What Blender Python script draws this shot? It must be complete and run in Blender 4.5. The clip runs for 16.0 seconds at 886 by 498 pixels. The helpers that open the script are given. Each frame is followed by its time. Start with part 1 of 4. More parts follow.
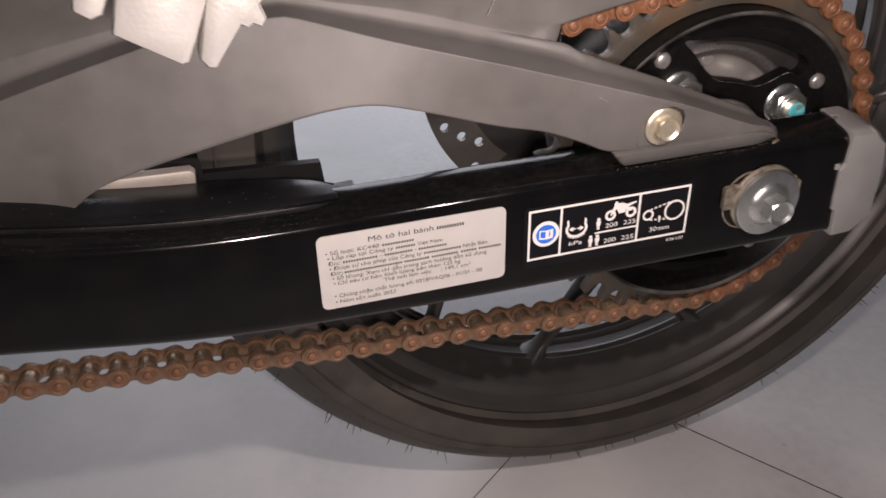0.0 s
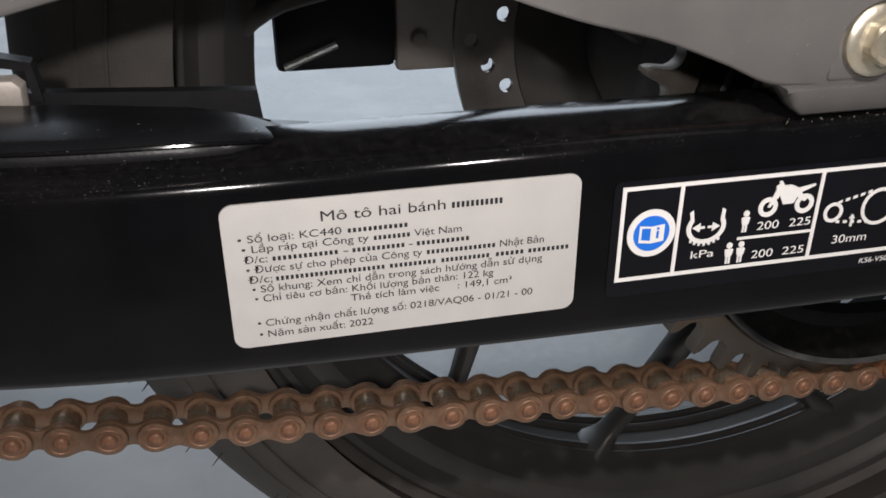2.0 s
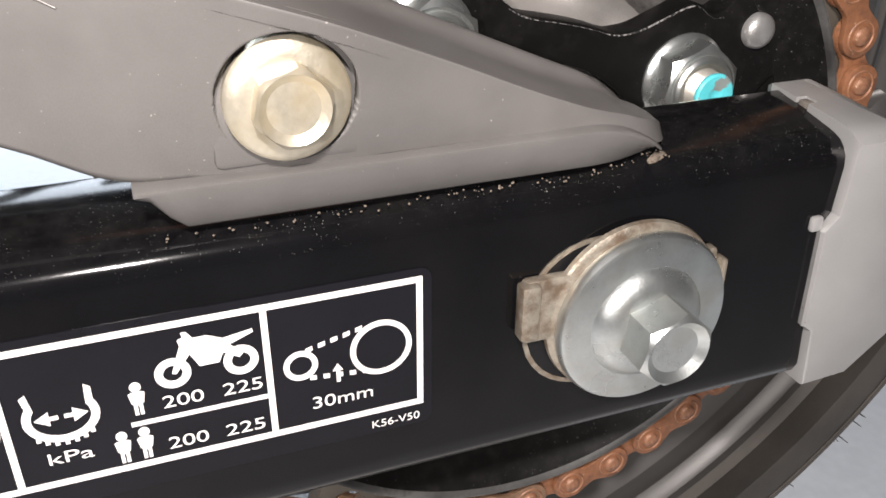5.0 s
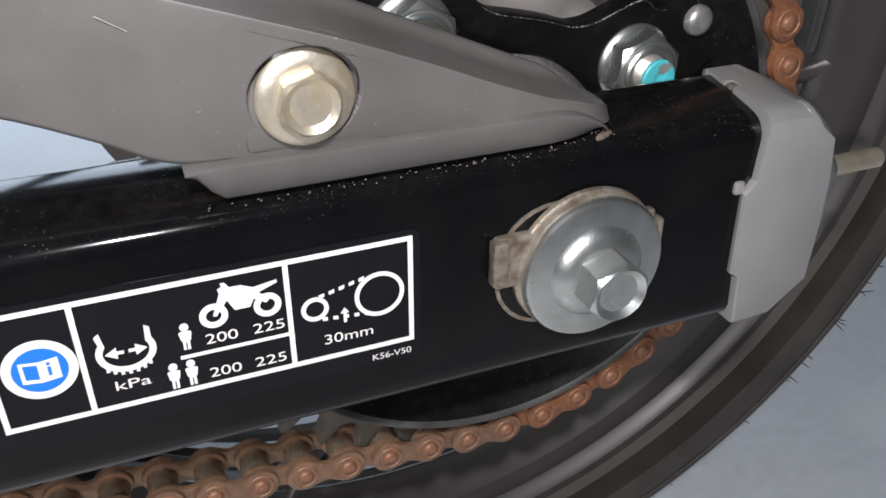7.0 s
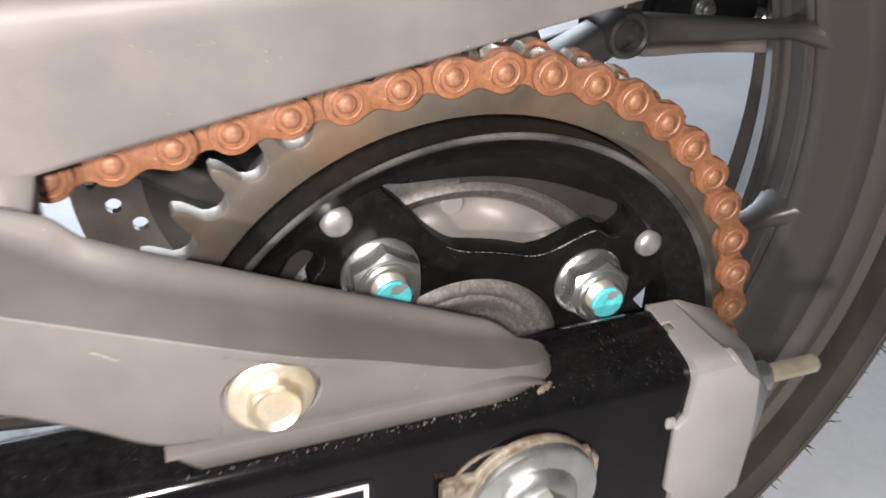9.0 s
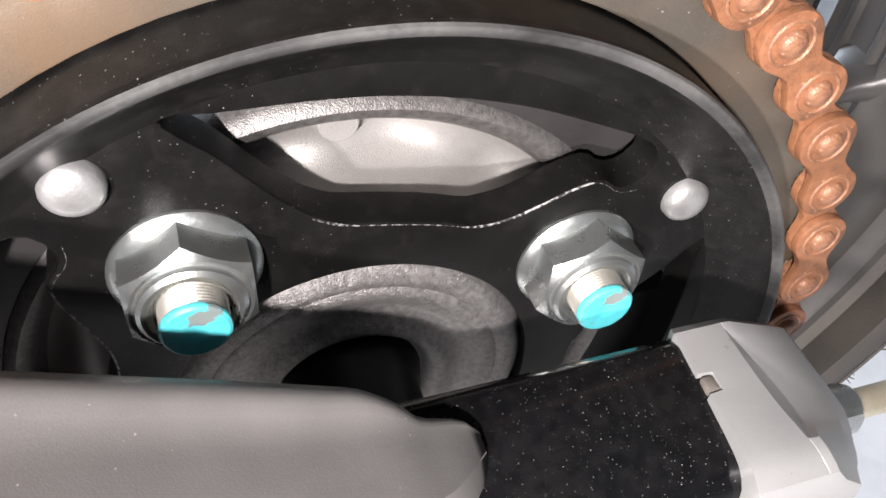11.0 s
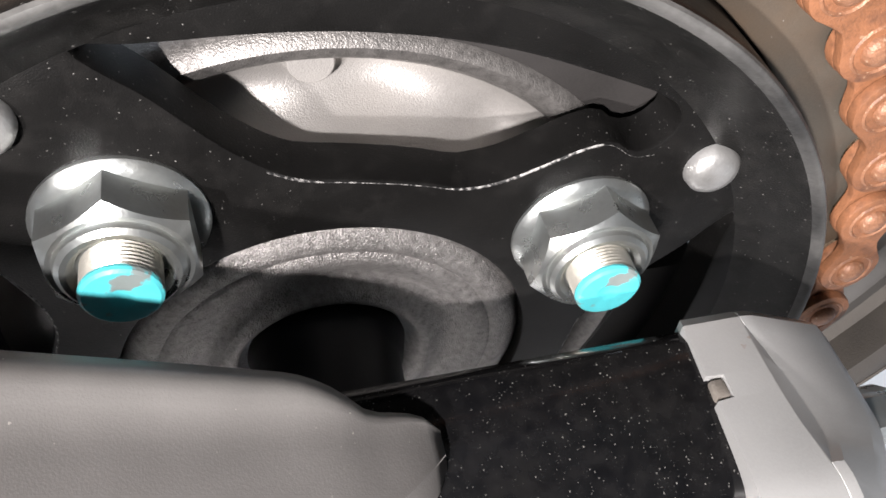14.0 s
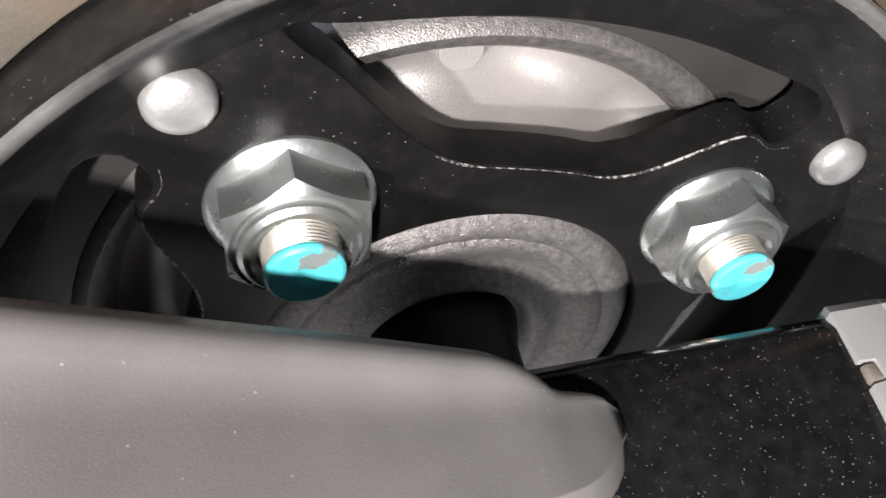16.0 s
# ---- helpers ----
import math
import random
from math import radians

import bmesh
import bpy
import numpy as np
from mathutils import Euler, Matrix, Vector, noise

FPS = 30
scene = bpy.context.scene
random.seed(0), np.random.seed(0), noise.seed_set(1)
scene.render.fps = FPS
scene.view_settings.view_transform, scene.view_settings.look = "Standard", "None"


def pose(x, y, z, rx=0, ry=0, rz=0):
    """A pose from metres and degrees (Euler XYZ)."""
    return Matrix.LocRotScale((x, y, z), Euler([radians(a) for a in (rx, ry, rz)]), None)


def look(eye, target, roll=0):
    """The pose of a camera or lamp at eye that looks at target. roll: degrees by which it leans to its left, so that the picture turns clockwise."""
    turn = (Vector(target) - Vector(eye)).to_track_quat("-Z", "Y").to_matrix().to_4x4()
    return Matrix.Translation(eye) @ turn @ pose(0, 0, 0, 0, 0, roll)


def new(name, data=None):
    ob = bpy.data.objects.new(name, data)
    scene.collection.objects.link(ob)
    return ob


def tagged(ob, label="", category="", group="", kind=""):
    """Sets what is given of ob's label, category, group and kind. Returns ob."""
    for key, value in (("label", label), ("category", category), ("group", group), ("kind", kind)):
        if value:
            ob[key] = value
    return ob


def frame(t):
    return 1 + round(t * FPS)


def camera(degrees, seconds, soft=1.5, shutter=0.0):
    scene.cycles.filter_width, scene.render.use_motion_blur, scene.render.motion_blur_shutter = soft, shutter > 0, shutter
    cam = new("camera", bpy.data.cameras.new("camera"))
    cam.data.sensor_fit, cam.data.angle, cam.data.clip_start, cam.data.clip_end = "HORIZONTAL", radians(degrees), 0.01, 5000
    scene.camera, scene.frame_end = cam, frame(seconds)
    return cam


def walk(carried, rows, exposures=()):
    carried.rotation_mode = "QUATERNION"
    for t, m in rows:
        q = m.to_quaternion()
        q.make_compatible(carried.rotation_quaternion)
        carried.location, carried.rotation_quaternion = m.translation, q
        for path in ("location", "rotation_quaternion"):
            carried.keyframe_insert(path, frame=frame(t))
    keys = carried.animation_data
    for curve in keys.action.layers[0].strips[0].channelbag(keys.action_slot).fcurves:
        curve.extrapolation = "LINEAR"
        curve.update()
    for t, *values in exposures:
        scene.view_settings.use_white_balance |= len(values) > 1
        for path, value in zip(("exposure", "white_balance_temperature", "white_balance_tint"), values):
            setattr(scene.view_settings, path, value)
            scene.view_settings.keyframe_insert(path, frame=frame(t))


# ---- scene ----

EXPOSURES = [(0, 0.1, 7000, 22), (0.5, 0.35, 6900, 20), (1, 0.6, 6500, 12), (2, 0.0, 6400, 11), (2.5, 0.1, 6300, 11), (3.5, 0.0, 6300, 12), (4, 0.5, 6500, 12), (5, 1.25, 6500, 12), (7.5, 0.45, 6000, 11), (8, 0.55, 6100, 11), (8.5, 0.6, 6200, 11), (9, 1.35, 6600, 13), (9.5, 1.85, 6400, 13), (12, 2.15, 6300, 12), (14.5, 2.08, 6300, 11), (16, 2.08, 6300, 11)]
# The camera: seconds, place, turn to its left from +y, tilt up, lean.
cam = camera(54.41, 16.0, soft=1.6, shutter=0.25)
PATH = [
    (0, -0.1247, -0.2911, 0.2043, -16.61, -32.08, -1.13),
    (0.5, -0.1029, -0.2105, 0.1423, -15.78, -30.58, -0.88),
    (1, -0.0991, -0.1677, 0.0850, -14.70, -27.88, 0.36),
    (1.5, -0.0793, -0.1557, 0.0885, -13.68, -27.20, -0.15),
    (2, -0.0815, -0.1684, 0.1021, -13.08, -27.01, -0.15),
    (2.5, -0.0932, -0.1954, 0.1321, -12.58, -27.09, 0.37),
    (3, -0.0871, -0.2207, 0.1784, -11.76, -28.18, 0.56),
    (3.5, -0.0635, -0.2299, 0.2043, -12.86, -29.22, 1.21),
    (4, -0.0101, -0.1871, 0.1599, -16.50, -29.89, 1.98),
    (4.5, 0.0209, -0.1432, 0.1211, -17.88, -27.91, 1.26),
    (5, 0.0396, -0.1095, 0.0928, -20.60, -28.73, 0.38),
    (7.5, 0.0203, -0.1587, 0.1234, -21.85, -31.56, 0.33),
    (8, 0.0046, -0.1896, 0.1592, -21.34, -31.55, 0.96),
    (8.5, 0.0048, -0.1992, 0.1860, -20.76, -29.89, 1.17),
    (9, 0.0436, -0.1322, 0.1647, -20.60, -30.57, 1.51),
    (9.5, 0.0684, -0.0657, 0.1274, -23.55, -33.61, 2.70),
    (12, 0.1026, -0.0377, 0.1377, -18.26, -47.92, 4.34),
    (12.5, 0.1005, -0.0338, 0.1270, -18.80, -48.05, 5.70),
    (13, 0.1026, -0.0315, 0.1182, -19.66, -48.72, 7.57),
    (13.5, 0.1027, -0.0294, 0.1171, -18.85, -49.22, 6.59),
    (14, 0.1112, -0.0316, 0.1248, -16.33, -48.36, 3.80),
    (14.5, 0.0962, -0.0328, 0.1208, -19.57, -49.29, 6.81),
    (15, 0.0928, -0.0339, 0.1238, -19.58, -48.54, 6.80),
    (15.5, 0.0945, -0.0319, 0.1234, -19.10, -48.30, 6.45),
    (16, 0.0869, -0.0291, 0.1225, -19.73, -47.52, 6.94),
]


def aimed(x, y, z, yaw, tilt, lean):
    a, b = radians(yaw), radians(tilt)
    ahead = Vector((-math.sin(a) * math.cos(b), math.cos(a) * math.cos(b), math.sin(b)))
    eye = Vector((x, y, z))
    return look(eye, eye + ahead, lean)


walk(cam, [(row[0], aimed(*row[1:])) for row in PATH], EXPOSURES)

# ---- world and light ----
world = bpy.data.worlds.new("room_air")
scene.world = world
world.use_nodes = True
world.node_tree.nodes["Background"].inputs[0].default_value = (0.62, 0.78, 1.0, 1)
world.node_tree.nodes["Background"].inputs[1].default_value = 0.004


def lamp(name, kind, energy, color, m, **more):
    data = bpy.data.lights.new(name, kind)
    data.energy, data.color = energy, color
    for key, value in more.items():
        if key == "size":
            data.size = value
        if key == "size_y":
            data.size_y = value
        if key == "shape":
            data.shape = value
        if key == "soft":
            data.shadow_soft_size = value
    ob = new(name, data)
    ob.matrix_world = m
    return ob


# two fixed lamps stand in for one white torch moving with the camera
lamp("torch_stand_in", "POINT", 2.7, (1.0, 0.935, 0.895), pose(-0.100, -0.270, 0.165), soft=0.008)
lamp("torch_stand_in", "POINT", 2.0, (1.0, 0.935, 0.895), pose(0.022, -0.172, 0.189), soft=0.007)
# area lamp for cool daylight, added at an assumed, unseen door on the far side
lamp("assumed_door_daylight", "AREA", 36.0, (0.80, 0.90, 1.0), look((0.3, 2.9, 0.85), (0.1, 0.3, -0.25)), shape="RECTANGLE", size=2.6, size_y=1.3)

# ---- materials ----
def mat(name, base, rough=0.5, metal=0.0, vary=0.15, scale=60.0, bump=0.1, grain=900.0, second=None, amount=0.0, patch=35.0, edge=(0.45, 0.65), coat=0.0, spread=0.08, dust=0.0, dust_scale=900.0, dust_color=(0.34, 0.32, 0.29), stretch=(1, 1, 1), per_object=0.0, spec=0.5, dust_up=False, haze=0.0):
    """A procedural surface: a base colour that varies at two scales, grain as relief, patches of a second colour, specks of dust."""
    m = bpy.data.materials.new(name)
    m.use_nodes = True
    nt = m.node_tree
    n, ln = nt.nodes, nt.links
    b = n["Principled BSDF"]
    b.inputs["Metallic"].default_value = metal
    b.inputs["Specular IOR Level"].default_value = spec
    b.inputs["Coat Weight"].default_value = coat
    b.inputs["Coat Roughness"].default_value = 0.06
    tc = n.new("ShaderNodeTexCoord")
    mp = n.new("ShaderNodeMapping")
    mp.inputs["Scale"].default_value = stretch
    ln.new(tc.outputs["Object"], mp.inputs["Vector"])
    at = mp.outputs["Vector"]

    def noise_node(s, detail=4.0):
        t = n.new("ShaderNodeTexNoise")
        t.inputs["Scale"].default_value = s
        t.inputs["Detail"].default_value = detail
        ln.new(at, t.inputs["Vector"])
        return t.outputs["Fac"]

    def ramp(src, lo, hi):
        r = n.new("ShaderNodeMapRange")
        r.inputs["From Min"].default_value, r.inputs["From Max"].default_value = lo, hi
        ln.new(src, r.inputs["Value"])
        return r.outputs["Result"]

    def mix(fac, a, c, blend="MIX"):
        x = n.new("ShaderNodeMix")
        x.data_type, x.blend_type = "RGBA", blend
        for src, slot in ((fac, 0), (a, 6), (c, 7)):
            if isinstance(src, (int, float)):
                x.inputs[slot].default_value = src
            elif isinstance(src, tuple):
                x.inputs[slot].default_value = (*src[:3], 1)
            else:
                ln.new(src, x.inputs[slot])
        return x.outputs[2]

    coarse, fine = noise_node(scale), noise_node(grain, 2.0)
    dark = tuple(c * (1 - vary) for c in base)
    light = tuple(min(1, c * (1 + vary)) for c in base)
    color = mix(ramp(coarse, 0.3, 0.7), dark, light)
    color = mix(ramp(fine, 0.3, 0.7), color, mix(0.5, color, light), "MIX")
    if second:
        fac = n.new("ShaderNodeMath")
        fac.operation = "MULTIPLY"
        ln.new(ramp(noise_node(patch, 8.0), *edge), fac.inputs[0])
        fac.inputs[1].default_value = amount
        color = mix(fac.outputs[0], color, second)
    if per_object:
        info = n.new("ShaderNodeObjectInfo")
        color = mix(ramp(info.outputs["Random"], 0.0, 1 / per_object), color, tuple(c * 0.35 for c in base))
    rr = n.new("ShaderNodeMapRange")
    rr.inputs["To Min"].default_value, rr.inputs["To Max"].default_value = max(0.03, rough - spread), min(1, rough + spread)
    ln.new(coarse, rr.inputs["Value"])
    roughness = rr.outputs["Result"]
    if dust:
        v = n.new("ShaderNodeTexVoronoi")
        v.inputs["Scale"].default_value = dust_scale
        warp = n.new("ShaderNodeTexNoise")
        warp.inputs["Scale"].default_value = dust_scale * 1.3
        ln.new(at, warp.inputs["Vector"])
        push = n.new("ShaderNodeVectorMath")
        push.operation = "MULTIPLY_ADD"
        ln.new(warp.outputs["Color"], push.inputs[0])
        push.inputs[1].default_value = (0.9 / dust_scale,) * 3
        ln.new(at, push.inputs[2])
        ln.new(push.outputs[0], v.inputs["Vector"])
        pick = n.new("ShaderNodeSeparateColor")
        ln.new(v.outputs["Color"], pick.inputs["Color"])
        size = n.new("ShaderNodeMath")
        size.operation = "POWER"
        ln.new(pick.outputs[1], size.inputs[0])
        size.inputs[1].default_value = 3.0
        gap = n.new("ShaderNodeMath")
        gap.operation = "MULTIPLY_ADD"
        ln.new(size.outputs[0], gap.inputs[0])
        gap.inputs[1].default_value = -0.22
        ln.new(v.outputs["Distance"], gap.inputs[2])
        speck = n.new("ShaderNodeMapRange")
        speck.inputs["From Min"].default_value, speck.inputs["From Max"].default_value = 0.12, 0.0
        ln.new(gap.outputs[0], speck.inputs["Value"])
        few = ramp(pick.outputs[0], 1 - dust, 1 - dust + 0.02)
        some = ramp(noise_node(55.0, 3.0), 0.38, 0.62)
        f1, f2 = n.new("ShaderNodeMath"), n.new("ShaderNodeMath")
        f1.operation = f2.operation = "MULTIPLY"
        ln.new(speck.outputs["Result"], f1.inputs[0])
        ln.new(few, f1.inputs[1])
        ln.new(f1.outputs[0], f2.inputs[0])
        ln.new(some, f2.inputs[1])
        if dust_up:
            geo, sep, f3 = n.new("ShaderNodeNewGeometry"), n.new("ShaderNodeSeparateXYZ"), n.new("ShaderNodeMath")
            f3.operation = "MULTIPLY"
            ln.new(geo.outputs["Normal"], sep.inputs[0])
            ln.new(f2.outputs[0], f3.inputs[0])
            ln.new(ramp(sep.outputs[2], 0.15, 0.75), f3.inputs[1])
            f2 = f3
        color = mix(f2.outputs[0], color, dust_color)
    if haze:
        geo, sep = n.new("ShaderNodeNewGeometry"), n.new("ShaderNodeSeparateXYZ")
        ln.new(geo.outputs["Normal"], sep.inputs[0])
        up, film = n.new("ShaderNodeMath"), n.new("ShaderNodeMath")
        up.operation = film.operation = "MULTIPLY"
        ln.new(ramp(sep.outputs[2], 0.5, 1.0), up.inputs[0])
        ln.new(ramp(noise_node(420.0, 9.0), 0.35, 0.80), up.inputs[1])
        ln.new(up.outputs[0], film.inputs[0])
        film.inputs[1].default_value = haze
        color = mix(film.outputs[0], color, (0.10, 0.095, 0.088))
        rough_up = n.new("ShaderNodeMath")
        rough_up.operation = "MULTIPLY_ADD"
        ln.new(film.outputs[0], rough_up.inputs[0])
        rough_up.inputs[1].default_value = 0.5
        ln.new(roughness, rough_up.inputs[2])
        roughness = rough_up.outputs[0]
    ln.new(color, b.inputs["Base Color"])
    ln.new(roughness, b.inputs["Roughness"])
    if bump:
        bp = n.new("ShaderNodeBump")
        bp.inputs["Strength"].default_value = bump
        bp.inputs["Distance"].default_value = 0.0004
        ln.new(fine, bp.inputs["Height"])
        ln.new(bp.outputs["Normal"], b.inputs["Normal"])
    return m


M = {}
M["arm"] = mat("gloss_black_paint", (0.0035, 0.0035, 0.004), 0.12, vary=0.3, bump=0.01, grain=2500, spec=0.22, dust=0.50, dust_scale=2700, dust_color=(0.19, 0.185, 0.172), dust_up=True, spread=0.04, haze=0.06, second=(0.007, 0.0065, 0.006), amount=0.4, patch=45)
M["slider"] = mat("black_rubber_slider", (0.008, 0.008, 0.009), 0.30, vary=0.3, bump=0.1, dust=0.15, dust_scale=1100, spec=0.15)
M["guard"] = mat("grey_satin_plastic", (0.116, 0.110, 0.105), 0.50, vary=0.15, scale=34, bump=0.08, grain=4200, dust=0.05, dust_scale=1900, second=(0.088, 0.083, 0.079), amount=0.5, patch=80, edge=(0.42, 0.70), spread=0.11, spec=0.45)
M["rust"] = mat("rusted_steel", (0.250, 0.106, 0.050), 0.56, metal=0.1, vary=0.4, scale=260, bump=0.3, grain=2600, second=(0.085, 0.040, 0.026), amount=0.75, patch=240, edge=(0.48, 0.66), dust=0.35, dust_scale=1000, dust_color=(0.38, 0.235, 0.150), per_object=0.30)
M["oily"] = mat("oily_rusted_steel", (0.240, 0.140, 0.085), 0.34, metal=0.3, vary=0.4, scale=260, bump=0.45, grain=2600, second=(0.19, 0.135, 0.090), amount=0.8, patch=170, per_object=0.30)
M["rivet"] = mat("worn_rust_rivet", (0.27, 0.130, 0.072), 0.46, metal=0.2, vary=0.3, scale=400, bump=0.35, grain=2800, second=(0.12, 0.055, 0.034), amount=0.7, patch=420, edge=(0.5, 0.66), dust=0.3, dust_scale=1300, dust_color=(0.42, 0.28, 0.19))
M["roller"] = mat("oily_brown_steel", (0.34, 0.275, 0.20), 0.28, metal=0.6, vary=0.4, scale=300, bump=0.25, grain=2400, second=(0.24, 0.13, 0.075), amount=0.6, patch=200)
M["tooth"] = mat("grimy_sprocket_steel", (0.078, 0.068, 0.055), 0.50, metal=0.2, vary=0.38, scale=34, bump=0.10, grain=4200, second=(0.150, 0.095, 0.055), amount=0.7, patch=40, edge=(0.42, 0.72), dust=0.03, dust_scale=1400)
M["bare"] = mat("worn_bare_steel", (0.45, 0.42, 0.38), 0.4, metal=0.8, vary=0.2, bump=0.3)
M["carrier"] = mat("black_coated_steel", (0.0055, 0.0053, 0.0051), 0.38, vary=0.3, scale=90, bump=0.16, grain=4200, dust=0.26, dust_scale=2500, dust_color=(0.17, 0.165, 0.155), second=(0.014, 0.0132, 0.0125), amount=0.5, patch=320, edge=(0.50, 0.78), spec=0.13)
M["scuff"] = mat("scuffed_bright_edge", (0.30, 0.29, 0.28), 0.5, metal=0.3, vary=0.5, scale=900, bump=0.5, second=(0.02, 0.02, 0.02), amount=1.0, patch=1500, edge=(0.42, 0.56))
M["cast"] = mat("cast_aluminium_hub", (0.36, 0.343, 0.326), 0.40, metal=0.50, vary=0.22, scale=60, bump=0.24, grain=4000, second=(0.35, 0.33, 0.31), amount=0.4, patch=60)
M["casthub"] = mat("dark_cast_hub", (0.26, 0.247, 0.238), 0.38, metal=0.65, vary=0.40, scale=900, bump=0.8, grain=3600)
M["zinc"] = mat("zinc_plated_steel", (0.56, 0.585, 0.575), 0.29, metal=0.92, vary=0.12, scale=180, bump=0.08, grain=1800, second=(0.46, 0.43, 0.36), amount=0.4, patch=120)
M["matte_zinc"] = mat("matte_zinc_rivet", (0.50, 0.495, 0.485), 0.36, metal=0.75, vary=0.12, scale=220, bump=0.15, grain=2200, second=(0.40, 0.39, 0.37), amount=0.5, patch=260)
M["yellow"] = mat("yellow_passivated_steel", (0.60, 0.55, 0.44), 0.38, metal=0.75, vary=0.15, scale=200, bump=0.2, second=(0.52, 0.42, 0.25), amount=0.6, patch=140)
M["thread"] = mat("threaded_steel", (0.62, 0.59, 0.52), 0.38, metal=0.8, vary=0.2, bump=0.2)
M["cyan"] = mat("cyan_paint_mark", (0.08, 0.47, 0.51), 0.45, vary=0.12, scale=300, bump=0.2, second=(0.20, 0.21, 0.20), amount=0.95, patch=260, edge=(0.56, 0.60))
M["silver"] = mat("silver_painted_plate", (0.330, 0.327, 0.320), 0.38, metal=0.35, vary=0.08, scale=80, bump=0.04, grain=3200, dust=0.05, dust_color=(0.2, 0.12, 0.07))
M["rim"] = mat("dark_grey_rim_paint", (0.066, 0.062, 0.058), 0.38, metal=0.2, vary=0.15, scale=40, bump=0.12, grain=1800, second=(0.072, 0.067, 0.062), amount=0.35, patch=22)
M["tyre"] = mat("worn_tyre_rubber", (0.064, 0.057, 0.050), 0.66, vary=0.25, scale=50, bump=0.35, grain=1200, second=(0.108, 0.094, 0.080), amount=0.5, patch=25)
M["disc"] = mat("brake_disc_steel", (0.24, 0.22, 0.20), 0.4, metal=0.8, vary=0.15, bump=0.2)
M["black"] = mat("black_caliper_paint", (0.007, 0.007, 0.0075), 0.45, vary=0.3, spec=0.25)
M["tan"] = mat("dull_tan_metal", (0.36, 0.325, 0.29), 0.5, metal=0.3, vary=0.15, bump=0.08)
M["peg"] = mat("bright_alloy_paint", (0.50, 0.485, 0.46), 0.30, metal=0.5, vary=0.08, bump=0.15)
M["foil"] = mat("silver_foil_label", (0.78, 0.75, 0.715), 0.45, metal=0.5, vary=0.03, scale=120, bump=0.12, grain=2500)
M["dirt"] = mat("dust_caked_plastic", (0.125, 0.112, 0.098), 0.7, vary=0.25, scale=300, bump=0.35, grain=2400, second=(0.10, 0.085, 0.070), amount=0.7, patch=180)
M["sand"] = mat("dried_brown_mud", (0.120, 0.096, 0.074), 0.85, vary=0.35, scale=700, bump=0.6, grain=2600, second=(0.19, 0.155, 0.12), amount=0.6, patch=900)
M["ink"] = mat("black_ink", (0.018, 0.018, 0.02), 0.5, vary=0.1, bump=0)
M["film"] = mat("black_label_film", (0.006, 0.006, 0.008), 0.30, vary=0.2, bump=0.03, spec=0.2)
M["white"] = mat("white_print", (0.80, 0.78, 0.75), 0.5, vary=0.03, bump=0)
M["blue"] = mat("blue_print", (0.015, 0.16, 0.68), 0.45, vary=0.05, bump=0)
M["floor"] = mat("grey_polished_floor", (0.66, 0.66, 0.665), 0.36, vary=0.12, scale=5.0, bump=0.05, grain=120, second=(0.86, 0.855, 0.84), amount=0.6, patch=6.0, edge=(0.50, 0.64), dust=0.10, dust_scale=34, dust_color=(0.30, 0.27, 0.24), spread=0.12)
M["wall"] = mat("grey_wall_paint", (0.16, 0.165, 0.17), 0.8, vary=0.04, scale=3, bump=0.2)
M["worn"] = mat("worn_brown_steel", (0.36, 0.32, 0.26), 0.42, metal=0.7, vary=0.3, scale=300, bump=0.3, grain=2400, second=(0.16, 0.10, 0.06), amount=0.8, patch=260)
M["flange"] = mat("dark_hub_flange", (0.026, 0.024, 0.023), 0.5, vary=0.25, scale=60, bump=0.1, grain=3000)
M["scuff_pale"] = mat("pale_scratch", (0.30, 0.285, 0.27), 0.6, vary=0.2, scale=900, bump=0.2)
M["hubring"] = mat("dull_cast_hub_ring", (0.175, 0.166, 0.158), 0.46, metal=0.65, vary=0.35, scale=900, bump=0.35, grain=3600)
M["rubbed"] = mat("rubbed_black_edge", (0.10, 0.098, 0.094), 0.42, metal=0.2, vary=0.4, scale=120, bump=0.2, second=(0.018, 0.018, 0.018), amount=0.9, patch=60, edge=(0.40, 0.60))
M["dusty"] = mat("dust_filmed_black_steel", (0.0060, 0.0058, 0.0055), 0.38, vary=0.3, scale=70, bump=0.15, grain=4200, dust=0.30, dust_scale=2200, dust_color=(0.18, 0.175, 0.165), second=(0.018, 0.0170, 0.0160), amount=0.6, patch=300, edge=(0.46, 0.74), spec=0.15)

# ---- building helpers ----
CX, CZ, FLOOR = 0.1167, 0.0100, -0.2655  # the axle, and the floor's height


def finish(name, bm, material, smooth=True, angle=35):
    me = bpy.data.meshes.new(name)
    bmesh.ops.recalc_face_normals(bm, faces=bm.faces[:])
    for f in bm.faces:
        f.smooth = smooth
    if smooth:
        for e in bm.edges:
            if len(e.link_faces) == 2 and e.calc_face_angle(0.0) > radians(angle):
                e.smooth = False
    bm.to_mesh(me)
    bm.free()
    for one in material if isinstance(material, (list, tuple)) else [material]:
        me.materials.append(one)
    return me


def thing(name, label, category, at=(0, 0, 0), group="", kind=""):
    ob = new(name)
    ob.empty_display_size = 0.02
    ob.location = at
    return tagged(ob, label, category, group, kind)


def under(parent, ob, m=None):
    """Parent ob with its place kept in world terms."""
    ob.parent = parent
    ob.matrix_parent_inverse = Matrix.Translation(parent.location).inverted()
    if m is not None:
        ob.matrix_basis = m
    return ob


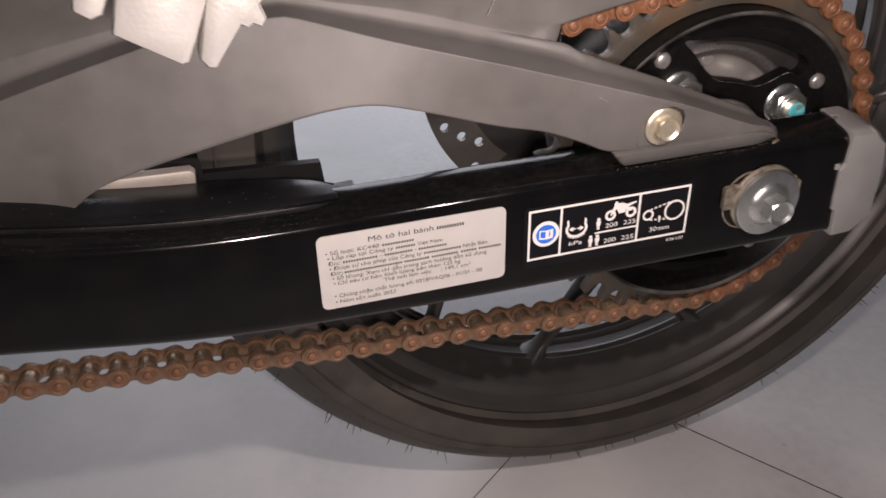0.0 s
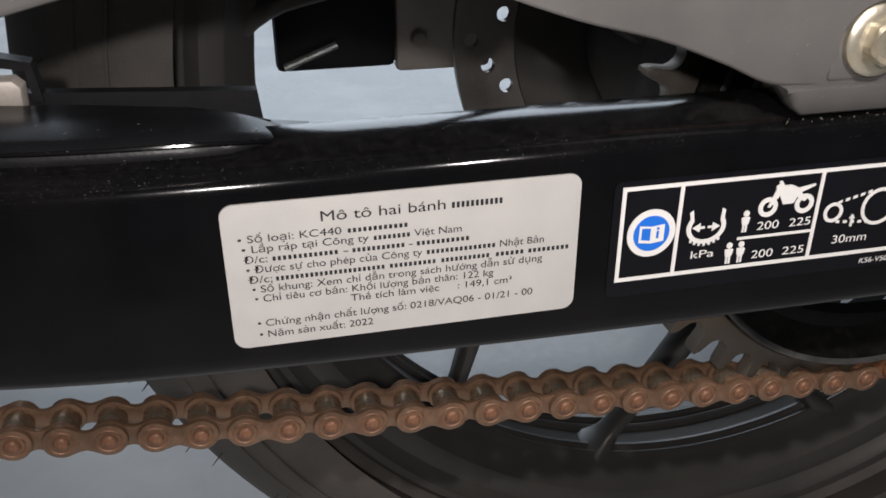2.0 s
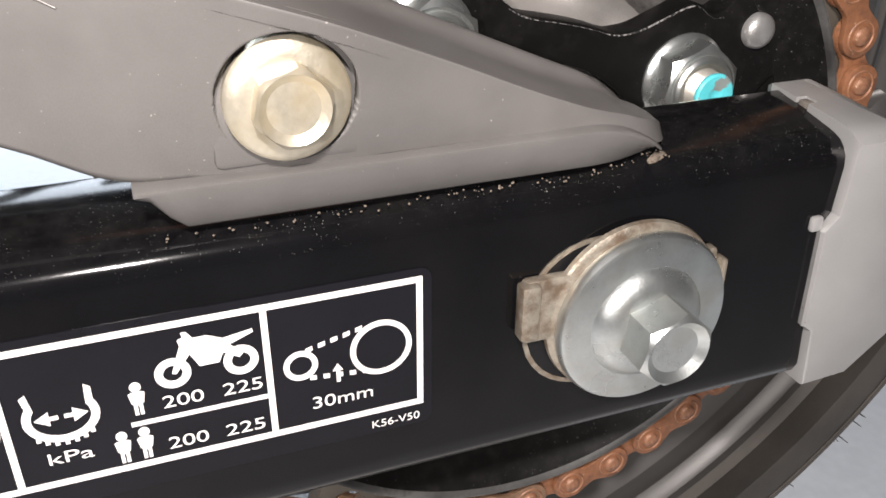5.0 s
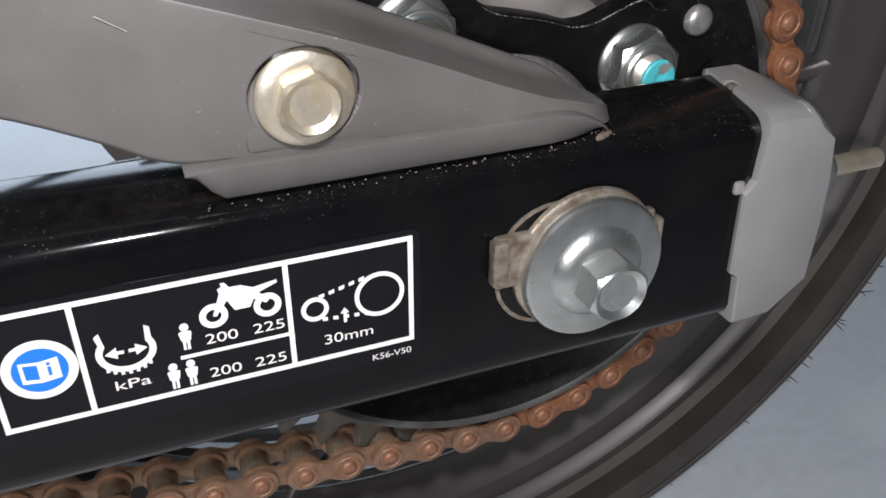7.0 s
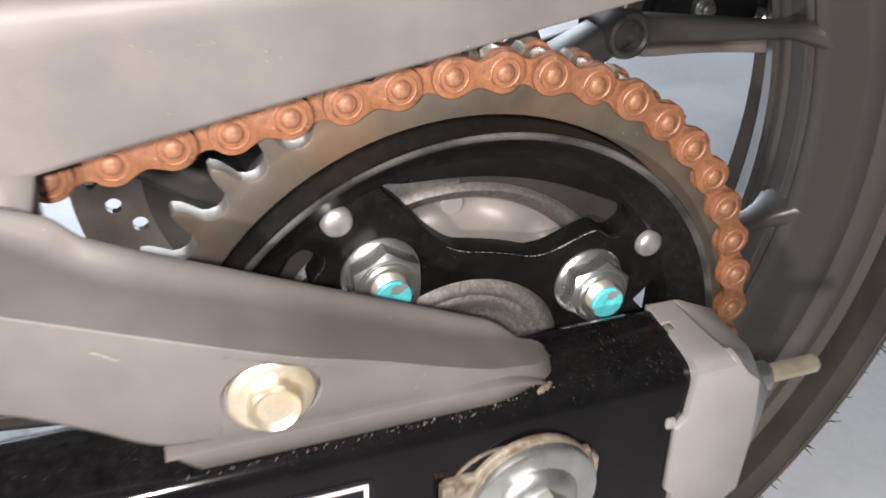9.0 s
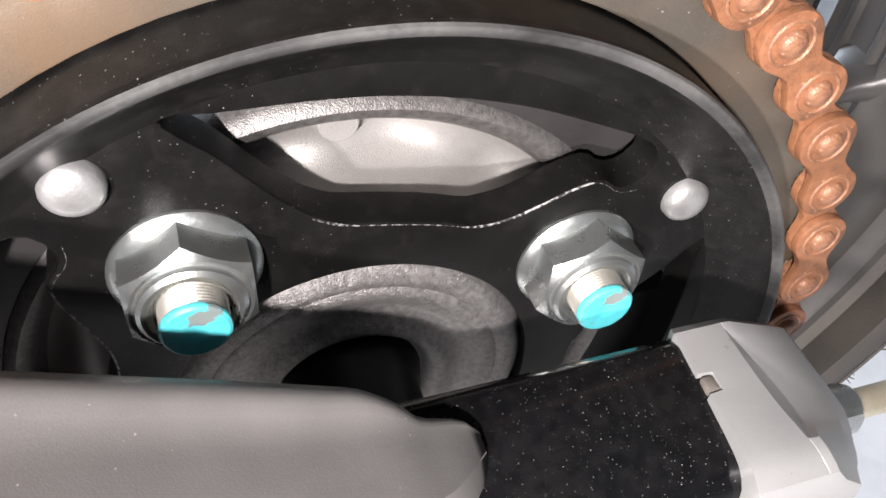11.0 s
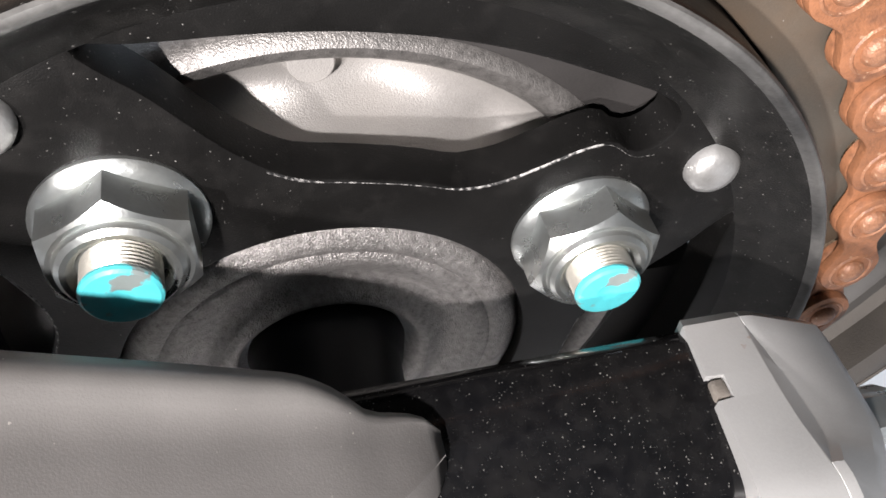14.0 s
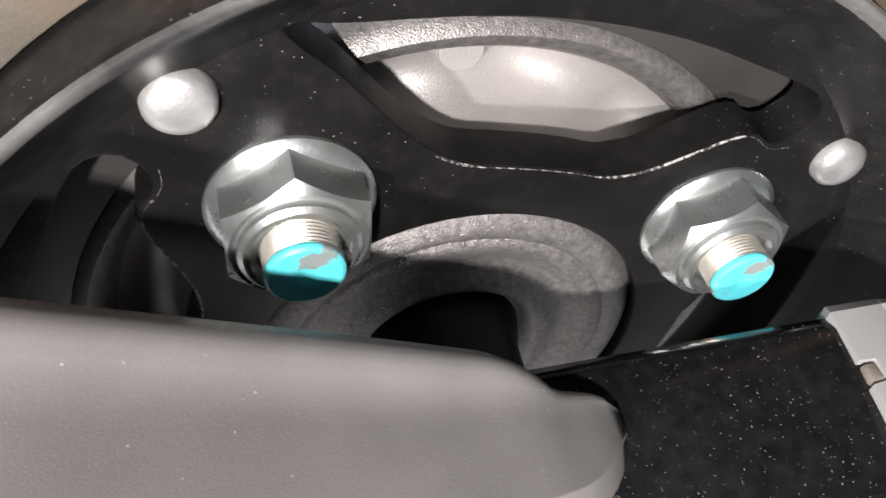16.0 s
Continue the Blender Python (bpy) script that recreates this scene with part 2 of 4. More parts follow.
def piece(name, bm, material, parent, label="", smooth=True, angle=35, m=None):
    """A part whose mesh is given in world terms."""
    ob = new(name, finish(name, bm, material, smooth, angle))
    if label:
        ob["label"] = label
    return under(parent, ob, m)


def sub(parent, name, bm, material, label="", smooth=True, angle=35):
    """A sub-part in its part's own terms."""
    ob = new(name, finish(name, bm, material, smooth, angle))
    ob.parent = parent
    if label:
        ob["label"] = label
    return ob


def lathe(profile, steps=64, center=(CX, CZ), closed=False, bm=None, arc=(0, 360)):
    """Turn a profile of (radius, y) round the axle's line."""
    bm = bm or bmesh.new()
    full = abs(arc[1] - arc[0]) >= 360
    n = steps if full else steps + 1
    rings = []
    for r, y in profile:
        ring = []
        if r < 1e-6:
            v = bm.verts.new((center[0], y, center[1]))
            ring = [v] * n
        else:
            for k in range(n):
                a = radians(arc[0] + (arc[1] - arc[0]) * k / steps)
                ring.append(bm.verts.new((center[0] + r * math.cos(a), y, center[1] + r * math.sin(a))))
        rings.append(ring)
    pairs = list(zip(rings, rings[1:])) + ([(rings[-1], rings[0])] if closed else [])
    for a, b in pairs:
        for k in range(n if full else n - 1):
            j = (k + 1) % n
            quad = []
            for v in (a[k], a[j], b[j], b[k]):
                if v not in quad:
                    quad.append(v)
            if len(quad) > 2:
                bm.faces.new(quad)
    return bm


def plate(loops, y0, y1, bm=None, bevel=0.0):
    """A plate from closed outlines in x and z (the first one outside, the rest holes), between y0 (near) and y1."""
    own = bmesh.new()
    edges = []
    for loop in loops:
        vs = [own.verts.new((x, y0, z)) for x, z in loop]
        edges += [own.edges.new((vs[k], vs[(k + 1) % len(vs)])) for k in range(len(vs))]
    bmesh.ops.triangle_fill(own, use_beauty=True, use_dissolve=False, edges=edges)
    out = bmesh.ops.extrude_face_region(own, geom=own.faces[:])
    bmesh.ops.translate(own, verts=[g for g in out["geom"] if isinstance(g, bmesh.types.BMVert)], vec=(0, y1 - y0, 0))
    if bevel:
        own.normal_update()
        near = [e for e in own.edges if all(abs(v.co.y - y0) < 1e-7 for v in e.verts) and len(e.link_faces) == 2 and e.calc_face_angle(0) > 1.0]
        bmesh.ops.bevel(own, geom=near, offset=bevel, segments=2, affect="EDGES", profile=0.5)
    if bm is None:
        return own
    me = bpy.data.meshes.new("joined")
    own.to_mesh(me)
    own.free()
    bm.from_mesh(me)
    bpy.data.meshes.remove(me)
    return bm


def box(lo, hi, bevel=0.0, bm=None, segments=2):
    own = bmesh.new()
    bmesh.ops.create_cube(own, size=1)
    for v in own.verts:
        v.co = [lo[i] + (v.co[i] + 0.5) * (hi[i] - lo[i]) for i in range(3)]
    if bevel:
        bmesh.ops.bevel(own, geom=own.edges[:], offset=bevel, segments=segments, affect="EDGES", profile=0.5)
    if bm is None:
        return own
    me = bpy.data.meshes.new("joined")
    own.to_mesh(me)
    own.free()
    bm.from_mesh(me)
    bpy.data.meshes.remove(me)
    return bm


def tube(points, radius, sides=10, bm=None, cap=True):
    """A round bar along points; radius may be a list."""
    bm = bm or bmesh.new()
    pts = [Vector(p) for p in points]
    rad = radius if isinstance(radius, (list, tuple)) else [radius] * len(pts)
    up, rings = None, []
    for k, p in enumerate(pts):
        d = (pts[min(k + 1, len(pts) - 1)] - pts[max(k - 1, 0)]).normalized()
        side = d.orthogonal() if up is None else (up - d * up.dot(d))
        side.normalize()
        up = side
        other = d.cross(side)
        rings.append([bm.verts.new(p + rad[k] * (side * math.cos(2 * math.pi * j / sides) + other * math.sin(2 * math.pi * j / sides))) for j in range(sides)])
    for a, b in zip(rings, rings[1:]):
        for j in range(sides):
            bm.faces.new((a[j], a[(j + 1) % sides], b[(j + 1) % sides], b[j]))
    if cap:
        bm.faces.new(rings[0][::-1])
        bm.faces.new(rings[-1])
    return bm


def ring_loop(r, n=96, center=(CX, CZ), start=0.0):
    return [(center[0] + r * math.cos(start + 2 * math.pi * k / n), center[1] + r * math.sin(start + 2 * math.pi * k / n)) for k in range(n)]


def round_box(x0, z0, x1, z1, r, n=5):
    out = []
    for cx, cz, a0 in ((x1 - r, z1 - r, 0), (x0 + r, z1 - r, 90), (x0 + r, z0 + r, 180), (x1 - r, z0 + r, 270)):
        for k in range(n + 1):
            a = radians(a0 + 90 * k / n)
            out.append((cx + r * math.cos(a), cz + r * math.sin(a)))
    return out


def table(rows):
    """A smooth curve through rows of (x, values...), read at any x."""
    rows = np.array(rows, float)

    def at(x):
        k = int(np.clip(np.searchsorted(rows[:, 0], x) - 1, 0, len(rows) - 2))
        a, b = rows[k], rows[k + 1]
        pa, pb = rows[max(k - 1, 0)], rows[min(k + 2, len(rows) - 1)]
        t = min(max((x - a[0]) / (b[0] - a[0]), 0), 1)
        ma = (b - pa) / max(b[0] - pa[0], 1e-9) * (b[0] - a[0])
        mb = (pb - a) / max(pb[0] - a[0], 1e-9) * (b[0] - a[0])
        v = (2 * t**3 - 3 * t**2 + 1) * a + (t**3 - 2 * t**2 + t) * ma + (-2 * t**3 + 3 * t**2) * b + (t**3 - t**2) * mb
        return [float(q) for q in v[1:]]

    return at


def chaikin(points, times=2):
    pts = [Vector(p) for p in points]
    for _ in range(times):
        out = [pts[0]]
        for a, b in zip(pts, pts[1:]):
            out += [a.lerp(b, 0.25), a.lerp(b, 0.75)]
        pts = out + [pts[-1]]
    return pts


def chaikin_flat(loop, times=2):
    """Corners of a closed flat outline cut off."""
    for _ in range(times):
        loop = [(p[0] * a + q[0] * (1 - a), p[1] * a + q[1] * (1 - a)) for p, q in zip(loop, loop[1:] + loop[:1]) for a in (0.75, 0.25)]
    return loop


def skin(rows, bm=None, caps=False, close=False):
    """Faces between rows of points of equal count."""
    bm = bm or bmesh.new()
    made = [[bm.verts.new(p) for p in row] for row in rows]
    for a, b in zip(made, made[1:]):
        m = len(a)
        for k in range(m if close else m - 1):
            j = (k + 1) % m
            bm.faces.new((a[k], a[j], b[j], b[k]))
    if caps:
        bm.faces.new(made[0][::-1])
        bm.faces.new(made[-1])
    return bm


def hexagon(af, start=0.0):
    return [(af / math.sqrt(3) * math.cos(start + k * math.pi / 3), af / math.sqrt(3) * math.sin(start + k * math.pi / 3)) for k in range(6)]


def hex_head(af, y0, y1, turn=0.0, dish=0.0, sides=36):
    """A hexagon with its corners turned off by a cone, from y1 (base) to y0 (near end), round the line x = z = 0."""
    bm = bmesh.new()
    rows = []
    for part_of in range(4):
        row = []
        for k in range(sides):
            a = 2 * math.pi * k / sides
            b = (a - turn) % (math.pi / 3) - math.pi / 6
            flat = af / 2 / math.cos(b)
            if part_of == 0:
                row.append((flat * math.cos(a), y1, flat * math.sin(a)))
            elif part_of == 1:
                drop = (flat - af / 2) * 0.62
                row.append((flat * math.cos(a), y0 + 0.0004 + drop, flat * math.sin(a)))
            elif part_of == 2:
                r = af / 2 * 0.965
                row.append((r * math.cos(a), y0, r * math.sin(a)))
            else:
                r = af / 2 * 0.72
                row.append((r * math.cos(a), y0 + dish, r * math.sin(a)))
        rows.append(row)
    skin(rows, bm, close=True)
    bm.verts.ensure_lookup_table()
    bm.faces.new(bm.verts[-sides:])
    return bm


# ---- the setting: floor, and unseen walls, door opening, ceiling added around it ----
def setting():
    fl = new("floor", finish("floor", box((-4, -3.5, FLOOR - 0.1), (4, 6.5, FLOOR)), M["floor"], False))
    tagged(fl, "smooth light grey concrete floor with faint stains", "floor", kind="structure")
    top = FLOOR + 2.9
    # walls and ceiling are assumed, out of view; they hold in and bounce light
    for name, lo, hi in (("wall_west", (-4.15, -3.65, FLOOR), (-4.0, 3.15, top)), ("wall_east", (4.0, -3.65, FLOOR), (4.15, 3.15, top)),
                         ("wall_south", (-4.0, -3.65, FLOOR), (4.0, -3.5, top)), ("wall_north", (-4.0, 3.0, FLOOR), (-1.2, 3.15, top)),
                         ("wall_north_two", (1.8, 3.0, FLOOR), (4.0, 3.15, top)), ("lintel", (-1.2, 3.0, FLOOR + 2.5), (1.8, 3.15, top))):
        w = new(name, finish(name, box(lo, hi), M["wall"], False))
        tagged(w, "plain grey wall added out of view to enclose the light", "wall", kind="structure")
    c = new("ceiling", finish("ceiling", box((-4.15, -3.65, top + 0.003), (4.15, 3.15, top + 0.15)), M["wall"], False))
    tagged(c, "plain grey ceiling added out of view to enclose the light", "ceiling", kind="structure")
    for pts in (((-0.5, -0.271), (0.0135, 0.1064), (0.052, 0.1347), (0.5, 0.464), (2.5, 1.93)), ((0.1, 0.248), (0.1937, 0.1148), (0.2425, 0.0453), (1.0, -1.03))):
        seam = bmesh.new()
        rows = [[(x - 0.0006, y, FLOOR + 0.0002), (x + 0.0006, y, FLOOR + 0.0002)] for x, y in pts]
        skin(rows, seam)
        ob = new("floor_seam", finish("floor_seam", seam, M["ink"], False))
        ob.parent = fl


setting()


# ---- swing arm ----
def swing_arm():
    arm = thing("swing_arm", "gloss black steel motorcycle swing arm, dusty on top", "swing arm", (0.1, 0.012, 0.01))
    size = table([(-0.42, 0.035, 0.082), (-0.30, 0.0125, 0.0620), (-0.21, -0.0005, 0.0495), (-0.165, -0.0072, 0.0430), (-0.13, -0.0115, 0.0398), (-0.09, -0.0138, 0.0390), (0.0, -0.0158, 0.0392), (0.16, -0.0163, 0.0392)])
    rows = []
    for k in range(59):
        x = -0.42 + k * 0.58 / 58
        zb, zt = size(x)
        rows.append([(x, y, z) for y, z in ((0.0, zb + 0.006), (0.0001, zb + 0.0035), (0.0012, zb + 0.0012), (0.0035, zb), (0.0195, zb), (0.0225, zb + 0.0012), (0.0237, zb + 0.004),
                                           (0.0237, zt - 0.0030), (0.0228, zt - 0.0008), (0.0205, zt), (0.0130, zt - 0.0012), (0.0064, zt - 0.0024), (0.0042, zt - 0.0029), (0.0026, zt - 0.0035), (0.0013, zt - 0.0046), (0.0004, zt - 0.0060), (0.0, zt - 0.0080))])
    piece("beam", skin(rows, caps=True, close=True), M["arm"], arm, angle=60)
    # black slider over the beam's front half, with a rounded rear end and a raised lip
    slide = bmesh.new()
    rows = []
    lip = []
    for k in range(40):
        x = -0.42 + k * 0.352 / 39
        zt = size(x)[1]
        back = max(0.0, (x + 0.092) / 0.024)
        near = 0.0105 + 0.012 * min(1, back) ** 2 - 0.002 * math.sin((x + 0.2) * 9)
        far = 0.040 - 0.014 * min(1, max(0, (x + 0.12) / 0.05))
        h = 0.0030 * (1 - 0.8 * min(1, back))
        zt -= 0.0042 * min(1, back) ** 2
        lip.append((x, near + 0.0006, zt + h * 0.22))
        rows.append([(x, near, zt - 0.004), (x, near + 0.0003, zt + h * 0.1), (x, near + 0.0018, zt + h * 0.55), (x, near + 0.005, zt + h * 0.75), (x, near + 0.012, zt + h), (x, far - 0.004, zt + h), (x, far, zt + h * 0.3), (x, far, zt - 0.010), (x, near + 0.005, zt - 0.010)])
    skin(rows, slide, caps=True, close=True)
    piece("chain_slider", slide, M["slider"], arm, "black rubber chain slider", angle=50)
    piece("slider_lip", tube(lip, 0.0006, 8), M["arm"], arm, "rounded lip of the chain slider")
    wall = [(-0.40, 0.096), (-0.30, 0.0715), (-0.20, 0.0535), (-0.1317, 0.0440), (-0.0792, 0.0411), (-0.0780, 0.0300), (-0.40, 0.0300)]
    piece("inner_wall", plate([wall], 0.0420, 0.0460), M["black"], arm)
    # slot with a worn rim behind the axle nut
    out_, in_ = round_box(CX - 0.0215, CZ - 0.0135, CX + 0.0150, CZ + 0.0160, 0.0130, 8), round_box(CX - 0.0207, CZ - 0.0127, CX + 0.0142, CZ + 0.0152, 0.0124, 8)
    piece("slot_rim", plate([out_, in_], -0.0003, 0.0006), M["worn"], arm, "worn brown metal rim of the axle slot")
    piece("slot_floor", plate([in_], -0.0002, 0.0006), M["black"], arm)
    return arm


swing_arm()


def adjuster():
    a = thing("chain_adjuster", "silver painted end plate and bolt of the chain adjuster", "chain adjuster", (0.165, 0.01, -0.016))
    near = [(0.1580, 0.0340), (0.1578, 0.0222), (0.1552, 0.0192), (0.1560, -0.0020), (0.1580, -0.0036), (0.1592, -0.0170), (0.1700, -0.0165), (0.1795, -0.0085), (0.1800, 0.0060), (0.1797, 0.0180), (0.1778, 0.0296)]
    far = [(0.1580, 0.0415), (0.1580, 0.0222), (0.1580, 0.0192), (0.1580, -0.0020), (0.1580, -0.0036), (0.1592, -0.0170), (0.1720, -0.0165), (0.1890, -0.0085), (0.1930, 0.0060), (0.1930, 0.0140), (0.1822, 0.0312)]
    share = table([(-0.0022, 0.0), (-0.0012, 0.0), (0.0010, 0.22), (0.0040, 0.55), (0.0072, 0.84), (0.0090, 0.94), (0.0225, 1.0), (0.0245, 1.0)])
    groove = table([(-0.0022, 0.1696, 0.0001), (0.0030, 0.1683, 0.0002), (0.0045, 0.1680, 0.0019), (0.0080, 0.1673, 0.0036), (0.0130, 0.1668, 0.0033), (0.0185, 0.1665, 0.0016), (0.0212, 0.1664, 0.0001), (0.0245, 0.1664, 0.0001)])

    height = table([(-0.0022, 0.0362), (-0.0012, 0.0366), (0.0, 0.0374), (0.0012, 0.0380), (0.0060, 0.0387), (0.0225, 0.0400), (0.0245, 0.0400)])

    def section(y):
        """The plate's outline at a depth: its lower edge, then the sloped pad, the wedge groove and the flat band on top."""
        s = share(y)[0]
        out = [(p[0] * (1 - s) + q[0] * s, y, p[1] * (1 - s) + q[1] * s) for p, q in zip(near, far)]
        top = height(y)[0]
        out[0] = (0.1608 if 0.0121 < y < 0.0153 else 0.1586, y, top)
        x0, wide = groove(y)
        deep = wide * 0.80
        ex, ez = 0.1738 + 0.0055 * s, top - 0.0034 - 0.0020 * s
        x1 = x0 + wide
        out += [(ex, y, ez), (x1 + 0.0016, y, top - deep - 0.0002), (x1 + 0.0003, y, top - deep), (x1 - 0.0002 * wide / 0.0036, y, top - deep * 0.95), (x0, y, top - 0.0001), (x0 - 0.0003, y, top)]
        return out

    def inset(row, d):
        cx = sum(p[0] for p in row) / len(row)
        cz = sum(p[2] for p in row) / len(row)
        out = []
        for x, y, z in row:
            v = Vector((cx - x, cz - z)).normalized() * d
            out.append((x + v.x, y, z + v.y))
        return out

    rows = [inset(section(-0.0022), 0.0012), inset(section(-0.0020), 0.0003)]
    rows += [section(y) for y in (-0.0012, -0.0001, 0.0010, 0.0025, 0.0040, 0.0055, 0.0072, 0.0090, 0.0105, 0.0120, 0.0122, 0.0152, 0.0154, 0.0170, 0.0185, 0.0200, 0.0212, 0.0225)]
    rows.append(inset(section(0.0240), 0.0010))
    piece("end_plate", skin(rows, caps=True, close=True), M["silver"], a, angle=26)
    piece("tab", box((0.1588, 0.0124, 0.0365), (0.1607, 0.0150, 0.0392), 0.0004), M["dirt"], a, "dusty locating tab")
    piece("notch_pin", box((0.1530, -0.0012, 0.0190), (0.1556, 0.0004, 0.0222), 0.0007), M["silver"], a)
    bolt = bmesh.new()
    tube([(0.166, 0.0205, 0.0078), (0.2194, 0.0205, 0.0078), (0.2202, 0.0205, 0.0078)], [0.0028, 0.0028, 0.0022], 16, bolt)
    piece("bolt", bolt, M["yellow"], a, "yellow-zinc adjuster bolt")
    for k, (x0, x1) in enumerate(((0.1955, 0.2020), (0.1880, 0.1955))):
        nut = hex_head(0.0085 if not k else 0.010, 0, x1 - x0, 0.3)
        bmesh.ops.rotate(nut, verts=nut.verts, cent=(0, 0, 0), matrix=Matrix.Rotation(radians(90), 3, "Z"))
        bmesh.ops.translate(nut, verts=nut.verts, vec=(x1, 0.0205, 0.0078))
        piece("nut", nut, M["zinc"], a)
    return a


adjuster()


def axle_nut():
    a = thing("axle_nut", "zinc plated axle bolt with a broad flange washer", "axle nut", (CX, 0, CZ))
    # adjuster collar with its two folded tabs
    collar = plate([round_box(-0.0225, -0.0012, 0.0150, 0.0108, 0.001, 2)], -0.0022, -0.0004, bevel=0.0004)
    sub(a, "collar", collar, M["worn"])
    for x0, x1, z0, z1 in ((-0.0234, -0.0200, 0.0002, 0.0106), (0.0152, 0.0166, -0.0010, 0.0088)):
        sub(a, "folded_tab", box((x0, -0.0036, z0), (x1, -0.0006, z1), 0.0006), M["worn"], "worn folded steel tab")
    sub(a, "backing_ring", lathe([(0.0120, -0.0023), (0.0160, -0.0023), (0.0168, -0.0018), (0.0170, -0.0010), (0.0120, -0.0010)], 64, (-0.0010, 0.0012)), M["worn"], "worn brown ring behind the washer")
    wash = lathe([(0.0, -0.0048), (0.0152, -0.0048), (0.0161, -0.0044), (0.0165, -0.0037), (0.0165, -0.0024), (0.0, -0.0024)], 72, (0, 0))
    sub(a, "washer", wash, M["zinc"])
    flange = lathe([(0.0, -0.0078), (0.0062, -0.0078), (0.0085, -0.0070), (0.0104, -0.0056), (0.0108, -0.0048)], 64, (0, 0))
    sub(a, "flange", flange, M["zinc"])
    sub(a, "hex_end", hex_head(0.0122, -0.0148, -0.0070, 0.35, 0.0012), M["zinc"], angle=22)
    return a


axle_nut()


# ---- rear wheel with sprocket, hub, rim, tyre and disc ----
def polar(r, deg):
    return (CX + r * math.cos(radians(deg)), CZ + r * math.sin(radians(deg)))


def rear_wheel():
    w = thing("wheel_and_tyre", "dark grey cast rear wheel with a worn black tyre", "wheel", (CX, 0.152, FLOOR))
    yc = 0.152
    # tyre
    prof = []
    for k in range(33):
        a = radians(-128 + 256 * k / 32)
        prof.append((0.2255 + 0.0500 * math.cos(a), yc + 0.0580 * math.sin(a)))
    prof = [(0.222, yc - 0.037), (0.2245, yc - 0.0405), (0.2263, yc - 0.0425), (0.2275, yc - 0.0415)] + prof[4:-4] + [(0.2245, yc + 0.0405), (0.222, yc + 0.037)]
    piece("tyre", lathe(prof, 160), M["tyre"], w, "worn black tyre with fine moulding hairs", angle=40)
    # sidewall ribs
    ribs = bmesh.new()
    for r, y, t in ((0.2390, yc - 0.0562, 0.0006), (0.2480, yc - 0.0520, 0.0004)):
        lathe([(r + t * math.cos(2 * math.pi * k / 8), y + t * math.sin(2 * math.pi * k / 8)) for k in range(8)], 140, closed=True, bm=ribs)
    under(w, new("sidewall_rib", finish("sidewall_rib", ribs, M["tyre"])))
    rnd = random.Random(4)
    hairs = bmesh.new()
    for k in range(150):
        a, s = rnd.uniform(0, 360), rnd.choice((0.55, 0.62, 0.75, 0.35))
        th = radians(-90 + 75 * s + rnd.uniform(-6, 6))
        r0, y0 = 0.2255 + 0.0500 * math.cos(th), yc + 0.0580 * math.sin(th)
        x, z = polar(r0, a)
        d = Vector((math.cos(radians(a)) * math.cos(th), math.sin(th), math.sin(radians(a)) * math.cos(th)))
        d = (d + 0.5 * Vector((rnd.uniform(-1, 1), rnd.uniform(-1, 1), rnd.uniform(-1, 1)))).normalized()
        p = Vector((x, y0, z))
        length = rnd.uniform(0.003, 0.008)
        tube([p - d * 0.001, p + d * length * 0.5, p + d * length], [0.00035, 0.0003, 0.00015], 4, hairs)
    hair = piece("moulding_hair", hairs, M["tyre"], w)
    tagged(hair, kind="stuff")
    # rim
    half = [(0.2215, -0.0375), (0.2225, -0.0395), (0.2205, -0.0408), (0.2180, -0.0395), (0.2165, -0.0365), (0.2135, -0.0335), (0.2080, -0.0325), (0.2055, -0.0310), (0.2045, -0.0290), (0.1990, -0.0190), (0.1970, -0.0160), (0.1958, -0.0150), (0.1952, -0.0138), (0.1958, -0.0126), (0.1970, -0.0120), (0.1972, -0.0100), (0.1962, -0.0092), (0.1955, -0.0078), (0.1958, -0.0060), (0.1975, -0.0045)]
    rim = [(r, yc + y) for r, y in half] + [(r, yc - y) for r, y in half[::-1]]
    piece("rim", lathe(rim, 160), M["rim"], w, "dark grey painted cast rim", angle=30)
    # spokes: six slim legs from the hub, each forked at a pocketed boss towards the rim
    def leg(a, b, w0, w1, d0, d1, flare):
        """A rounded bar from a to b in the wheel's plane; w half its breadth, d half its depth, swelling into a gusset at b."""
        pa, pb = Vector((a[0], yc, a[1])), Vector((b[0], yc, b[1]))
        side = (pb - pa).normalized().cross(Vector((0, 1, 0)))
        rows = []
        for k in range(19):
            s = k / 18
            end = max(0, (s - 0.80) / 0.20) ** 2 * flare
            wd, dp = w0 + (w1 - w0) * s + 0.0050 * end, d0 + (d1 - d0) * s + 0.0085 * end
            rows.append([pa.lerp(pb, s) + side * (u * wd) + Vector((0, -0.006 + v * dp, 0)) for u, v in ((-1, -0.50), (-0.86, -0.82), (-0.5, -1), (0.5, -1), (0.86, -0.82), (1, -0.50), (1, 0.6), (0.7, 1), (-0.7, 1), (-1, 0.6))])
        return skin(rows, caps=True, close=True)

